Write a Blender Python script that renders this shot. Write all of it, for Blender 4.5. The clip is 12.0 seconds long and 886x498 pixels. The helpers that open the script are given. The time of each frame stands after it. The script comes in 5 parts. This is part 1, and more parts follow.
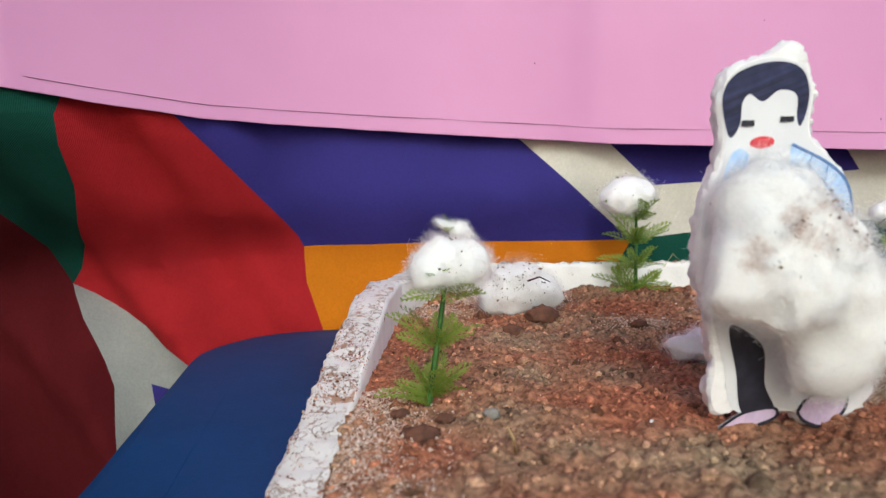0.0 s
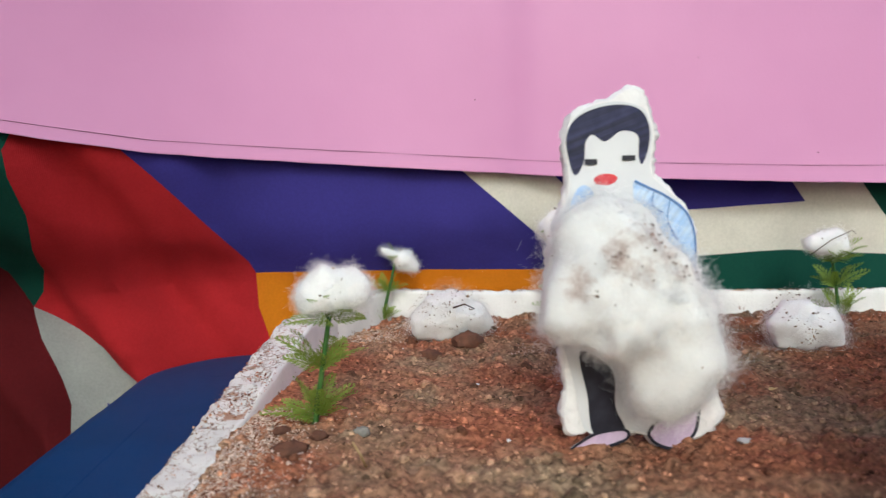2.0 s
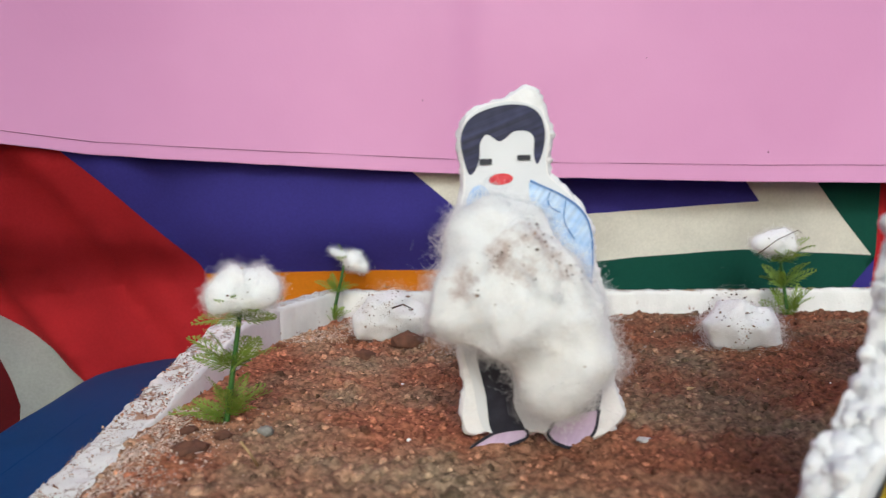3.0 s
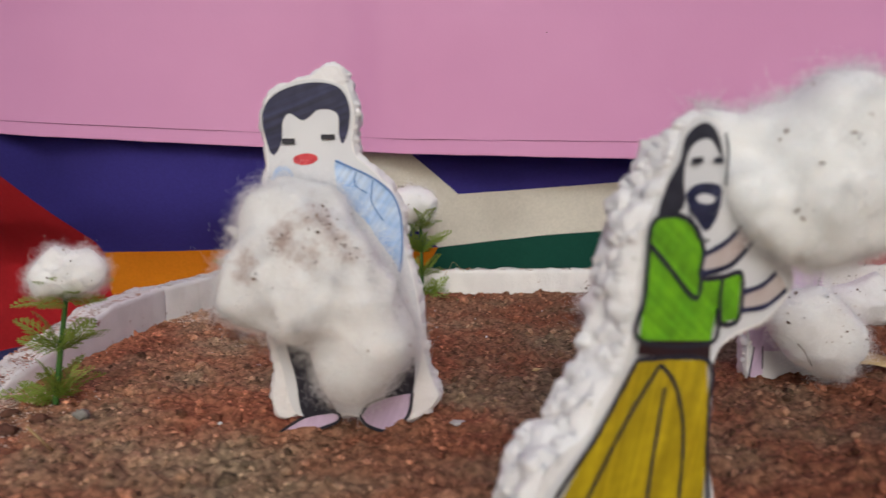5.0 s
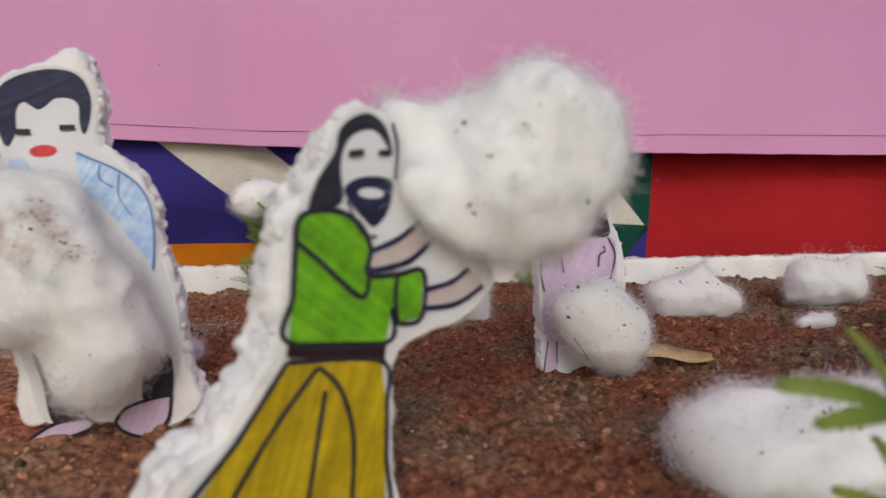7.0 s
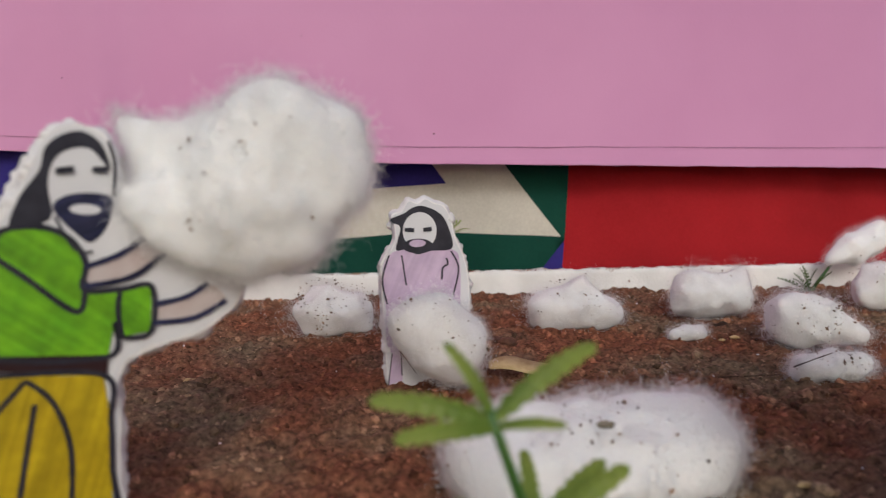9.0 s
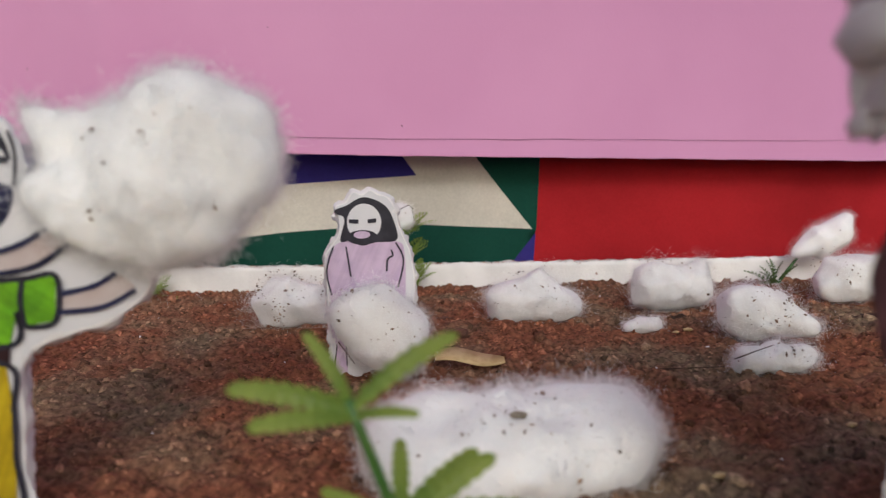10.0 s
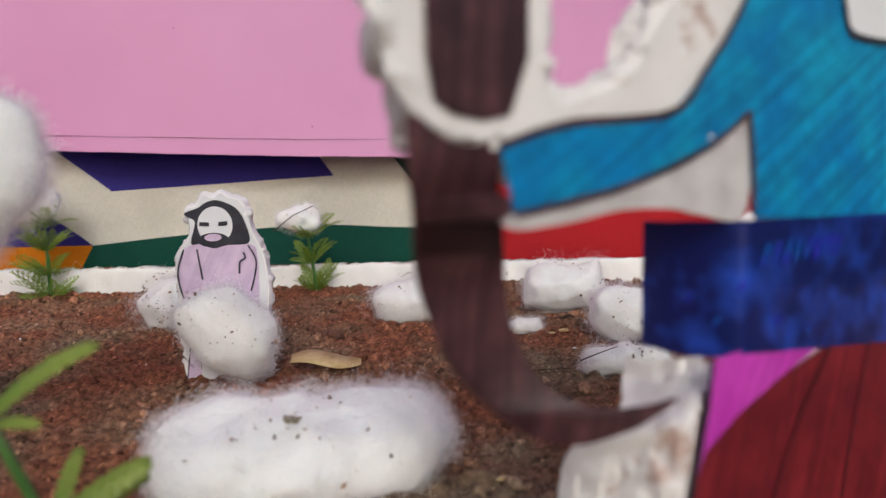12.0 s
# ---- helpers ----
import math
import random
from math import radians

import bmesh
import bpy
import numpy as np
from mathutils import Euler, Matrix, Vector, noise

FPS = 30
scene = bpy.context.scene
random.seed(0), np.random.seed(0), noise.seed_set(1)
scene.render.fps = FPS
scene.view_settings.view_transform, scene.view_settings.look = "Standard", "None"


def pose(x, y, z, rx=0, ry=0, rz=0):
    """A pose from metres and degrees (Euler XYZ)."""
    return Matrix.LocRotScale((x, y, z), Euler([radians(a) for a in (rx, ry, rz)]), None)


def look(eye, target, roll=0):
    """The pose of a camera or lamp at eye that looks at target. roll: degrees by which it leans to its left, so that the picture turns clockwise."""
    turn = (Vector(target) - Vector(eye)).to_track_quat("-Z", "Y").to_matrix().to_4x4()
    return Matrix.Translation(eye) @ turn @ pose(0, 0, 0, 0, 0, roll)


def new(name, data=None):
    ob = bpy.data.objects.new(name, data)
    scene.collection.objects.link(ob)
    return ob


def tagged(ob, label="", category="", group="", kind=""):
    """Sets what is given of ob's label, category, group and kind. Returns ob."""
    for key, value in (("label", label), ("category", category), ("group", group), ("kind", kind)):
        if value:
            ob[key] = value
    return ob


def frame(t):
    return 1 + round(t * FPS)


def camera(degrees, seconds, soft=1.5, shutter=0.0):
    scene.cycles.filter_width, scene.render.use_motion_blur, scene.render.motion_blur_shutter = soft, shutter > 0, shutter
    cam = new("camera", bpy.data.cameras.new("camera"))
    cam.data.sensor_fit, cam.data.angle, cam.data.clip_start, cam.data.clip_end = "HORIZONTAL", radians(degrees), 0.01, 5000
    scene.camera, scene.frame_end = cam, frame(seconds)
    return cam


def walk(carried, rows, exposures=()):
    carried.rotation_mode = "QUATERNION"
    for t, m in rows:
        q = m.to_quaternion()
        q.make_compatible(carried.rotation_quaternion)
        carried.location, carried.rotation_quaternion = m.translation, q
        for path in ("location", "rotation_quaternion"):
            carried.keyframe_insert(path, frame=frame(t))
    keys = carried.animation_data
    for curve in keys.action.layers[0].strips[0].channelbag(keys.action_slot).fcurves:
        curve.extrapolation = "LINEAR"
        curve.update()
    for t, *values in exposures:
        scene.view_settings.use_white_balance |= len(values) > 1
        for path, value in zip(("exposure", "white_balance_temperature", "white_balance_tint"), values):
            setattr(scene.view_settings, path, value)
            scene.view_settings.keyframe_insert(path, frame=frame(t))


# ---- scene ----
cam = camera(62.0, 12.0, 1.1, 0.5)
cam.data.dof.use_dof, cam.data.dof.focus_distance, cam.data.dof.aperture_fstop = True, 0.48, 10.0
PATH = [
    (0, (0.1075, 0.0779, 0.1255), (0.2136, 1.0645, 0.0014), -1.33),
    (0.5, (0.1177, 0.0733, 0.1307), (0.2147, 1.0621, 0.0170), -1.44),
    (1, (0.1371, 0.0618, 0.1292), (0.2328, 1.0522, 0.0301), -1.16),
    (1.5, (0.1587, 0.0535, 0.1286), (0.2479, 1.0458, 0.0428), -1.20),
    (2, (0.1826, 0.0449, 0.1277), (0.2513, 1.0388, 0.0409), -1.21),
    (2.5, (0.2084, 0.0421, 0.1266), (0.2757, 1.0363, 0.0423), -1.31),
    (4.3, (0.2913, 0.0362, 0.1254), (0.3389, 1.0301, 0.0258), -1.34),
    (4.5, (0.2988, 0.0378, 0.1265), (0.3521, 1.0308, 0.0214), -1.47),
    (5, (0.3244, 0.0408, 0.1262), (0.3917, 1.0315, 0.0078), -1.37),
    (5.2, (0.3322, 0.0399, 0.1243), (0.4023, 1.0302, 0.0042), -0.46),
    (5.5, (0.3354, 0.0494, 0.1262), (0.4173, 1.0284, -0.0604), -1.50),
    (6, (0.3514, 0.0421, 0.1254), (0.4553, 1.0301, 0.0109), -1.49),
    (6.5, (0.3890, 0.0424, 0.1240), (0.5071, 1.0270, -0.0049), -1.31),
    (7, (0.4122, 0.0436, 0.1241), (0.5494, 1.0256, -0.0057), -1.28),
    (7.2, (0.4208, 0.0357, 0.1234), (0.5640, 1.0184, 0.0056), -1.61),
    (8.8, (0.4905, 0.0279, 0.1252), (0.6262, 1.0118, 0.0090), -1.27),
    (9, (0.4974, 0.0283, 0.1244), (0.6356, 1.0118, 0.0075), -1.25),
    (9.5, (0.5117, 0.0261, 0.1238), (0.6543, 1.0084, 0.0027), -1.27),
    (10, (0.5283, 0.0233, 0.1231), (0.6648, 1.0059, -0.0034), -1.13),
    (10.5, (0.5492, 0.0235, 0.1241), (0.6915, 1.0045, -0.0076), -1.10),
    (11, (0.5728, 0.0169, 0.1249), (0.7142, 0.9979, -0.0080), -0.91),
    (11.5, (0.5909, 0.0148, 0.1248), (0.7285, 0.9945, -0.0210), -1.18),
    (12, (0.6077, 0.0115, 0.1244), (0.7494, 0.9928, -0.0060), -1.24),
]
walk(cam, [(t, look(eye, target, roll)) for t, eye, target, roll in PATH],
     [(0, 0.00, 5800, 0), (2.5, -0.12, 5750, -1), (4.3, -0.32, 5900, 7), (5.0, -0.57, 6100, 8), (5.5, -0.64, 6050, 6), (6.0, -0.56, 6050, 6), (7.0, -0.60, 6100, 7), (9.0, -0.63, 6130, 8), (10.0, -0.53, 6100, 8), (11.5, -0.50, 6070, 7), (12.0, -0.36, 6050, 7)])

# ---------------------------------------------------------------- light
world = bpy.data.worlds.new("sky")
scene.world = world
world.use_nodes = True
wn = world.node_tree.nodes
sky = wn.new("ShaderNodeTexSky")
sky.sky_type, sky.sun_disc = "NISHITA", False
sky.sun_elevation, sky.sun_rotation = radians(31), radians(183)
sky.air_density, sky.dust_density, sky.ozone_density = 1.0, 4.0, 0.6
world.node_tree.links.new(sky.outputs[0], wn["Background"].inputs[0])
wn["Background"].inputs[1].default_value = 0.15

sun = new("sun", bpy.data.lights.new("sun", "SUN"))
sun.data.energy, sun.data.angle, sun.data.color = 0.95, radians(11), (0.985, 0.99, 1.0)
sun.matrix_world = look((0.235, -1.56, 1.178), (0.35, 0.4, 0.0))


# ---------------------------------------------------------------- materials
def material(name, base, second=None, scale=60.0, rough=0.7, bump=0.0, bump_scale=None, fine=None, metal=0.0, sss=0.0,
             spec=0.3, mix=(0.4, 0.65), island=0.0, detail=4.0):
    """A procedural surface: two colours blended by a large noise, a finer grain, and relief."""
    m = bpy.data.materials.new(name)
    m.use_nodes = True
    n, ln = m.node_tree.nodes, m.node_tree.links
    b = n["Principled BSDF"]
    b.inputs["Roughness"].default_value = rough
    b.inputs["Metallic"].default_value = metal
    b.inputs["Specular IOR Level"].default_value = spec
    co = n.new("ShaderNodeTexCoord").outputs["Object"]
    second = second or tuple(c * 0.8 for c in base)
    big = n.new("ShaderNodeTexNoise")
    big.inputs["Scale"].default_value, big.inputs["Detail"].default_value = scale, detail
    ln.new(co, big.inputs["Vector"])
    ramp = n.new("ShaderNodeMapRange")
    ramp.inputs["From Min"].default_value, ramp.inputs["From Max"].default_value = mix
    ln.new(big.outputs["Fac"], ramp.inputs["Value"])
    blend = n.new("ShaderNodeMix")
    blend.data_type = "RGBA"
    blend.inputs["A"].default_value, blend.inputs["B"].default_value = (*base, 1), (*second, 1)
    ln.new(ramp.outputs["Result"], blend.inputs["Factor"])
    colour = blend.outputs["Result"]
    if fine:
        small = n.new("ShaderNodeTexNoise")
        small.inputs["Scale"].default_value, small.inputs["Detail"].default_value = fine[0], 3
        ln.new(co, small.inputs["Vector"])
        hsv = n.new("ShaderNodeHueSaturation")
        span = n.new("ShaderNodeMapRange")
        span.inputs["To Min"].default_value, span.inputs["To Max"].default_value = 1 - fine[1], 1 + fine[1]
        span.inputs["From Min"].default_value, span.inputs["From Max"].default_value = 0.3, 0.7
        ln.new(small.outputs["Fac"], span.inputs["Value"])
        ln.new(span.outputs["Result"], hsv.inputs["Value"])
        ln.new(colour, hsv.inputs["Color"])
        colour = hsv.outputs["Color"]
    if island:
        geo = n.new("ShaderNodeNewGeometry")
        hs = n.new("ShaderNodeHueSaturation")
        sp = n.new("ShaderNodeMapRange")
        sp.inputs["To Min"].default_value, sp.inputs["To Max"].default_value = 1 - island, 1 + island
        ln.new(geo.outputs["Random Per Island"], sp.inputs["Value"])
        ln.new(sp.outputs["Result"], hs.inputs["Value"])
        ln.new(colour, hs.inputs["Color"])
        colour = hs.outputs["Color"]
    ln.new(colour, b.inputs["Base Color"])
    if sss:
        b.inputs["Subsurface Weight"].default_value = sss
        b.inputs["Subsurface Radius"].default_value = (1, 0.95, 0.9)
        b.inputs["Subsurface Scale"].default_value = 0.006
    if bump:
        tex = n.new("ShaderNodeTexNoise")
        tex.inputs["Scale"].default_value, tex.inputs["Detail"].default_value = bump_scale or scale * 6, 4
        ln.new(co, tex.inputs["Vector"])
        bp = n.new("ShaderNodeBump")
        bp.inputs["Strength"].default_value, bp.inputs["Distance"].default_value = bump, 0.001
        ln.new(tex.outputs["Fac"], bp.inputs["Height"])
        ln.new(bp.outputs["Normal"], b.inputs["Normal"])
    return m


def cloth(name, base):
    """Plain-woven cotton: faint threads both ways, worn patches, a soft nap."""
    m = material(name, base, tuple(c * 0.82 for c in base), 9.0, 0.9, spec=0.1, fine=(420.0, 0.06))
    n, ln = m.node_tree.nodes, m.node_tree.links
    co = n.new("ShaderNodeTexCoord").outputs["Object"]
    heights = []
    for direction in ("X", "Z"):
        w = n.new("ShaderNodeTexWave")
        w.bands_direction = direction
        w.inputs["Scale"].default_value, w.inputs["Distortion"].default_value = 420.0, 1.5
        ln.new(co, w.inputs["Vector"])
        heights.append(w.outputs["Fac"])
    add = n.new("ShaderNodeMath")
    ln.new(heights[0], add.inputs[0]), ln.new(heights[1], add.inputs[1])
    crease = n.new("ShaderNodeTexNoise")
    crease.inputs["Scale"].default_value = 26.0
    ln.new(co, crease.inputs["Vector"])
    more = n.new("ShaderNodeMath")
    more.operation = "MULTIPLY_ADD"
    more.inputs[1].default_value = 5.0
    ln.new(crease.outputs["Fac"], more.inputs[0]), ln.new(add.outputs[0], more.inputs[2])
    bp = n.new("ShaderNodeBump")
    bp.inputs["Strength"].default_value, bp.inputs["Distance"].default_value = 0.35, 0.0006
    ln.new(more.outputs[0], bp.inputs["Height"])
    ln.new(bp.outputs["Normal"], n["Principled BSDF"].inputs["Normal"])
    return m


def stained(name, base, dirt, amount, scale):
    """White foam whose surface is speckled with soil."""
    m = material(name, base, tuple(c * 0.9 for c in base), 40.0, 0.75, 0.5, 420.0, sss=0.15)
    n, ln = m.node_tree.nodes, m.node_tree.links
    co = n.new("ShaderNodeTexCoord").outputs["Object"]
    b = n["Principled BSDF"]
    old = b.inputs["Base Color"].links[0].from_socket
    tex = n.new("ShaderNodeTexNoise")
    tex.inputs["Scale"].default_value, tex.inputs["Detail"].default_value, tex.inputs["Roughness"].default_value = scale, 6, 0.65
    ln.new(co, tex.inputs["Vector"])
    edge = n.new("ShaderNodeMapRange")
    edge.inputs["From Min"].default_value, edge.inputs["From Max"].default_value = 0.66 - amount, 0.72 - amount
    ln.new(tex.outputs["Fac"], edge.inputs["Value"])
    blend = n.new("ShaderNodeMix")
    blend.data_type = "RGBA"
    blend.inputs["B"].default_value = (*dirt, 1)
    ln.new(edge.outputs["Result"], blend.inputs["Factor"])
    ln.new(old, blend.inputs["A"])
    ln.new(blend.outputs["Result"], b.inputs["Base Color"])
    return m


PINK = material("pink_paper", (0.630, 0.298, 0.518), (0.590, 0.270, 0.482), 5.0, 0.55, 0.08, 300.0, spec=0.35)
BLUE = cloth("violet_blue_cloth", (0.046, 0.037, 0.225))
RED = cloth("red_cloth", (0.42, 0.020, 0.026))
MAROON = cloth("maroon_cloth", (0.115, 0.011, 0.014))
ORANGE = cloth("orange_cloth", (0.64, 0.205, 0.009))
GREEN = cloth("dark_green_cloth", (0.013, 0.070, 0.049))
CREAM = cloth("cream_cloth", (0.70, 0.665, 0.58))
# white cloth at the curtain's left end, its shade put into the colour
SHADED_WHITE = cloth("shaded_white_cloth", (0.37, 0.38, 0.36))
NAVY = cloth("royal_blue_cloth", (0.005, 0.058, 0.195))
NAVY.node_tree.nodes["Principled BSDF"].inputs["Roughness"].default_value = 0.6
NAVY.node_tree.nodes["Principled BSDF"].inputs["Specular IOR Level"].default_value = 0.25
FLOOR = material("concrete", (0.25, 0.24, 0.22), (0.18, 0.17, 0.16), 6.0, 0.85, 0.3, 80.0)
FOAM = material("white_foam", (0.86, 0.85, 0.845), (0.81, 0.79, 0.785), 70.0, 0.7, 0.6, 330.0, sss=0.3)
FOAM_WALL = stained("soiled_foam", (0.86, 0.845, 0.82), (0.30, 0.15, 0.10), 0.01, 120.0)
# base greyed for the shade on one cut-out's lower foam; the blotches are soil
FOAM_GREY = stained("soiled_shaded_foam", (0.78, 0.75, 0.735), (0.46, 0.34, 0.30), 0.085, 45.0)
FOAM_RIM = stained("crusted_foam", (0.80, 0.78, 0.75), (0.46, 0.28, 0.19), 0.085, 70.0)
rn, rl = FOAM_RIM.node_tree.nodes, FOAM_RIM.node_tree.links
cells = rn.new("ShaderNodeTexVoronoi")
cells.feature, cells.inputs["Scale"].default_value = "DISTANCE_TO_EDGE", 190.0
where = rn.new("ShaderNodeTexCoord").outputs["Object"]
wob = rn.new("ShaderNodeTexNoise")
wob.inputs["Scale"].default_value = 300.0
rl.new(where, wob.inputs["Vector"])
warp = rn.new("ShaderNodeVectorMath")
warp.operation = "MULTIPLY_ADD"
warp.inputs[1].default_value = (0.008, 0.008, 0.008)
rl.new(wob.outputs["Color"], warp.inputs[0])
rl.new(where, warp.inputs[2])
rl.new(warp.outputs[0], cells.inputs["Vector"])
worn = rn.new("ShaderNodeTexNoise")
worn.inputs["Scale"].default_value, worn.inputs["Detail"].default_value = 75.0, 5
rl.new(where, worn.inputs["Vector"])
deep = rn.new("ShaderNodeMapRange")
deep.inputs["From Min"].default_value, deep.inputs["From Max"].default_value = 0.42, 0.62
deep.inputs["To Min"].default_value, deep.inputs["To Max"].default_value = 0.002, 0.10
rl.new(worn.outputs["Fac"], deep.inputs["Value"])
crack = rn.new("ShaderNodeMapRange")
crack.inputs["From Min"].default_value = 0.0
rl.new(cells.outputs["Distance"], crack.inputs["Value"])
rl.new(deep.outputs["Result"], crack.inputs["From Max"])
grime = rn.new("ShaderNodeMix")
grime.data_type = "RGBA"
grime.inputs["A"].default_value = (0.40, 0.24, 0.165, 1)
rb = rn["Principled BSDF"]
rl.new(rb.inputs["Base Color"].links[0].from_socket, grime.inputs["B"])
rl.new(crack.outputs["Result"], grime.inputs["Factor"])
rl.new(grime.outputs["Result"], rb.inputs["Base Color"])
beads = rn.new("ShaderNodeBump")
beads.inputs["Strength"].default_value, beads.inputs["Distance"].default_value = 0.8, 0.002
rl.new(crack.outputs["Result"], beads.inputs["Height"])
rl.new(beads.outputs["Normal"], rb.inputs["Normal"])
PAPER = material("drawing_paper", (0.70, 0.705, 0.72), (0.65, 0.655, 0.68), 30.0, 0.6, 0.05, 500.0)
INK = material("black_marker", (0.018, 0.018, 0.028), (0.030, 0.030, 0.044), 160.0, 0.45)
NAVY_INK = material("blue_black_marker", (0.015, 0.018, 0.055), (0.028, 0.030, 0.075), 130.0, 0.45)
LIME = material("green_felt_pen", (0.155, 0.40, 0.010), (0.105, 0.305, 0.009), 110.0, 0.5, fine=(420.0, 0.12))
MUSTARD = material("yellow_felt_pen", (0.455, 0.335, 0.007), (0.375, 0.265, 0.005), 70.0, 0.5, fine=(300.0, 0.10))
BEIGE = material("pale_beige_pencil", (0.55, 0.49, 0.475), (0.48, 0.40, 0.38), 90.0, 0.6)
LILAC = material("lilac_felt_pen", (0.60, 0.47, 0.62), (0.52, 0.40, 0.56), 120.0, 0.55)
PALE_BLUE = material("pale_blue_felt_pen", (0.36, 0.52, 0.78), (0.55, 0.66, 0.82), 150.0, 0.55)
MID_BLUE = material("blue_pen", (0.10, 0.20, 0.45), (0.14, 0.26, 0.5), 150.0, 0.5)
SCARLET = material("red_felt_pen", (0.62, 0.06, 0.07), (0.5, 0.03, 0.05), 260.0, 0.5)
SKY_BLUE = material("bright_blue_felt_pen", (0.005, 0.165, 0.39), (0.010, 0.25, 0.43), 60.0, 0.5, fine=(240.0, 0.15))
BROWN_INK = material("brown_felt_pen", (0.065, 0.026, 0.030), (0.035, 0.014, 0.018), 70.0, 0.4, fine=(300.0, 0.2))
DARK_BAND = material("dark_brown_felt_pen", (0.022, 0.007, 0.009), (0.03, 0.012, 0.013), 90.0, 0.4)
MAGENTA = material("magenta_felt_pen", (0.50, 0.05, 0.42), (0.42, 0.03, 0.36), 90.0, 0.5)
WINE = material("wine_red_felt_pen", (0.16, 0.012, 0.018), (0.11, 0.007, 0.013), 60.0, 0.5, fine=(260.0, 0.15))
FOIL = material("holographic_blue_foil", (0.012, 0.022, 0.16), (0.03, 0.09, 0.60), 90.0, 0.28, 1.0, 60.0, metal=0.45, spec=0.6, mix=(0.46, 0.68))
# glints of the foil belt, painted as bright violet strokes
GLINT = material("painted_foil_glint", (0.07, 0.06, 0.95), (0.03, 0.20, 0.85), 200.0, 0.2, metal=0.6, spec=0.6)
GREY_PAPER = material("soiled_paper", (0.55, 0.53, 0.53), (0.42, 0.40, 0.40), 90.0, 0.8, 0.5, 300.0)
COTTON = material("cotton_wool", (0.86, 0.865, 0.86), (0.83, 0.835, 0.83), 45.0, 0.95, 0.6, 260.0, sss=0.9, spec=0.0)
SOILED = material("soiled_cotton_wool", (0.79, 0.79, 0.78), (0.71, 0.70, 0.685), 70.0, 0.95, 0.6, 260.0, sss=0.9, spec=0.0)


def soak(m, spots, dirt, grain=130.0):
    """Brown stains soaked into a material: ragged blots round spots (x, y, z, radius in metres), in the object's own space."""
    n, ln = m.node_tree.nodes, m.node_tree.links
    co = n.new("ShaderNodeTexCoord").outputs["Object"]
    total = None
    for x, y, z, r in spots:
        gap = n.new("ShaderNodeVectorMath")
        gap.operation, gap.inputs[1].default_value = "DISTANCE", (x, y, z)
        ln.new(co, gap.inputs[0])
        near = n.new("ShaderNodeMapRange")
        near.interpolation_type = "SMOOTHSTEP"
        near.inputs["From Min"].default_value, near.inputs["From Max"].default_value = r, 0.0
        ln.new(gap.outputs["Value"], near.inputs["Value"])
        if total is None:
            total = near.outputs["Result"]
        else:
            most = n.new("ShaderNodeMath")
            most.operation = "MAXIMUM"
            ln.new(total, most.inputs[0])
            ln.new(near.outputs["Result"], most.inputs[1])
            total = most.outputs[0]
    tex = n.new("ShaderNodeTexNoise")
    tex.inputs["Scale"].default_value, tex.inputs["Detail"].default_value, tex.inputs["Roughness"].default_value = grain, 5, 0.7
    ln.new(co, tex.inputs["Vector"])
    ragged = n.new("ShaderNodeMath")
    ragged.operation = "MULTIPLY_ADD"
    ragged.inputs[1].default_value = 0.42
    ln.new(total, ragged.inputs[0])
    ln.new(tex.outputs["Fac"], ragged.inputs[2])
    blot = n.new("ShaderNodeMapRange")
    blot.inputs["From Min"].default_value, blot.inputs["From Max"].default_value, blot.inputs["To Max"].default_value = 0.68, 0.98, 0.72
    ln.new(ragged.outputs[0], blot.inputs["Value"])
    for node in [k for k in n if k.type in ("BSDF_PRINCIPLED", "BSDF_TRANSLUCENT")]:
        old = node.inputs[0]
        mix = n.new("ShaderNodeMix")
        mix.data_type = "RGBA"
        mix.inputs["A"].default_value, mix.inputs["B"].default_value = old.default_value, (*dirt, 1)
        if old.links:
            ln.new(old.links[0].from_socket, mix.inputs["A"])
        ln.new(blot.outputs["Result"], mix.inputs["Factor"])
        ln.new(mix.outputs["Result"], old)
    return m


def fibre(name, tone):
    """Thin fibres that let half of the light through."""
    m = material(name, (tone, tone * 1.003, tone * 0.995), (tone * 0.97, tone * 0.97, tone * 0.96), 30.0, 0.9, spec=0.02)
    n, ln = m.node_tree.nodes, m.node_tree.links
    thru = n.new("ShaderNodeBsdfTranslucent")
    thru.inputs["Color"].default_value = (tone, tone * 1.003, tone * 0.995, 1)
    half = n.new("ShaderNodeMixShader")
    half.inputs[0].default_value = 0.55
    ln.new(n["Principled BSDF"].outputs[0], half.inputs[1])
    ln.new(thru.outputs[0], half.inputs[2])
    ln.new(half.outputs[0], n["Material Output"].inputs[0])
    return m


FIBRE, SOILED_FIBRE = fibre("cotton_fibre", 0.92), fibre("soiled_cotton_fibre", 0.88)
BLOTS = [(-0.012, -0.022, 0.107, 0.017), (-0.003, -0.024, 0.097, 0.016), (0.002, -0.026, 0.088, 0.013), (-0.026, -0.022, 0.096, 0.017), (-0.044, -0.022, 0.084, 0.015), (-0.016, -0.028, 0.090, 0.012)]
BLOTTED = soak(material("blotted_cotton_wool", (0.80, 0.80, 0.79), (0.73, 0.72, 0.705), 70.0, 0.95, 0.6, 260.0, sss=0.9, spec=0.0), BLOTS, (0.36, 0.245, 0.20))
BLOTTED_FIBRE = soak(fibre("blotted_cotton_fibre", 0.88), BLOTS, (0.44, 0.31, 0.26))
SPECK = material("dark_grit", (0.13, 0.085, 0.058), (0.33, 0.235, 0.165), 200.0, 0.9, island=0.5)
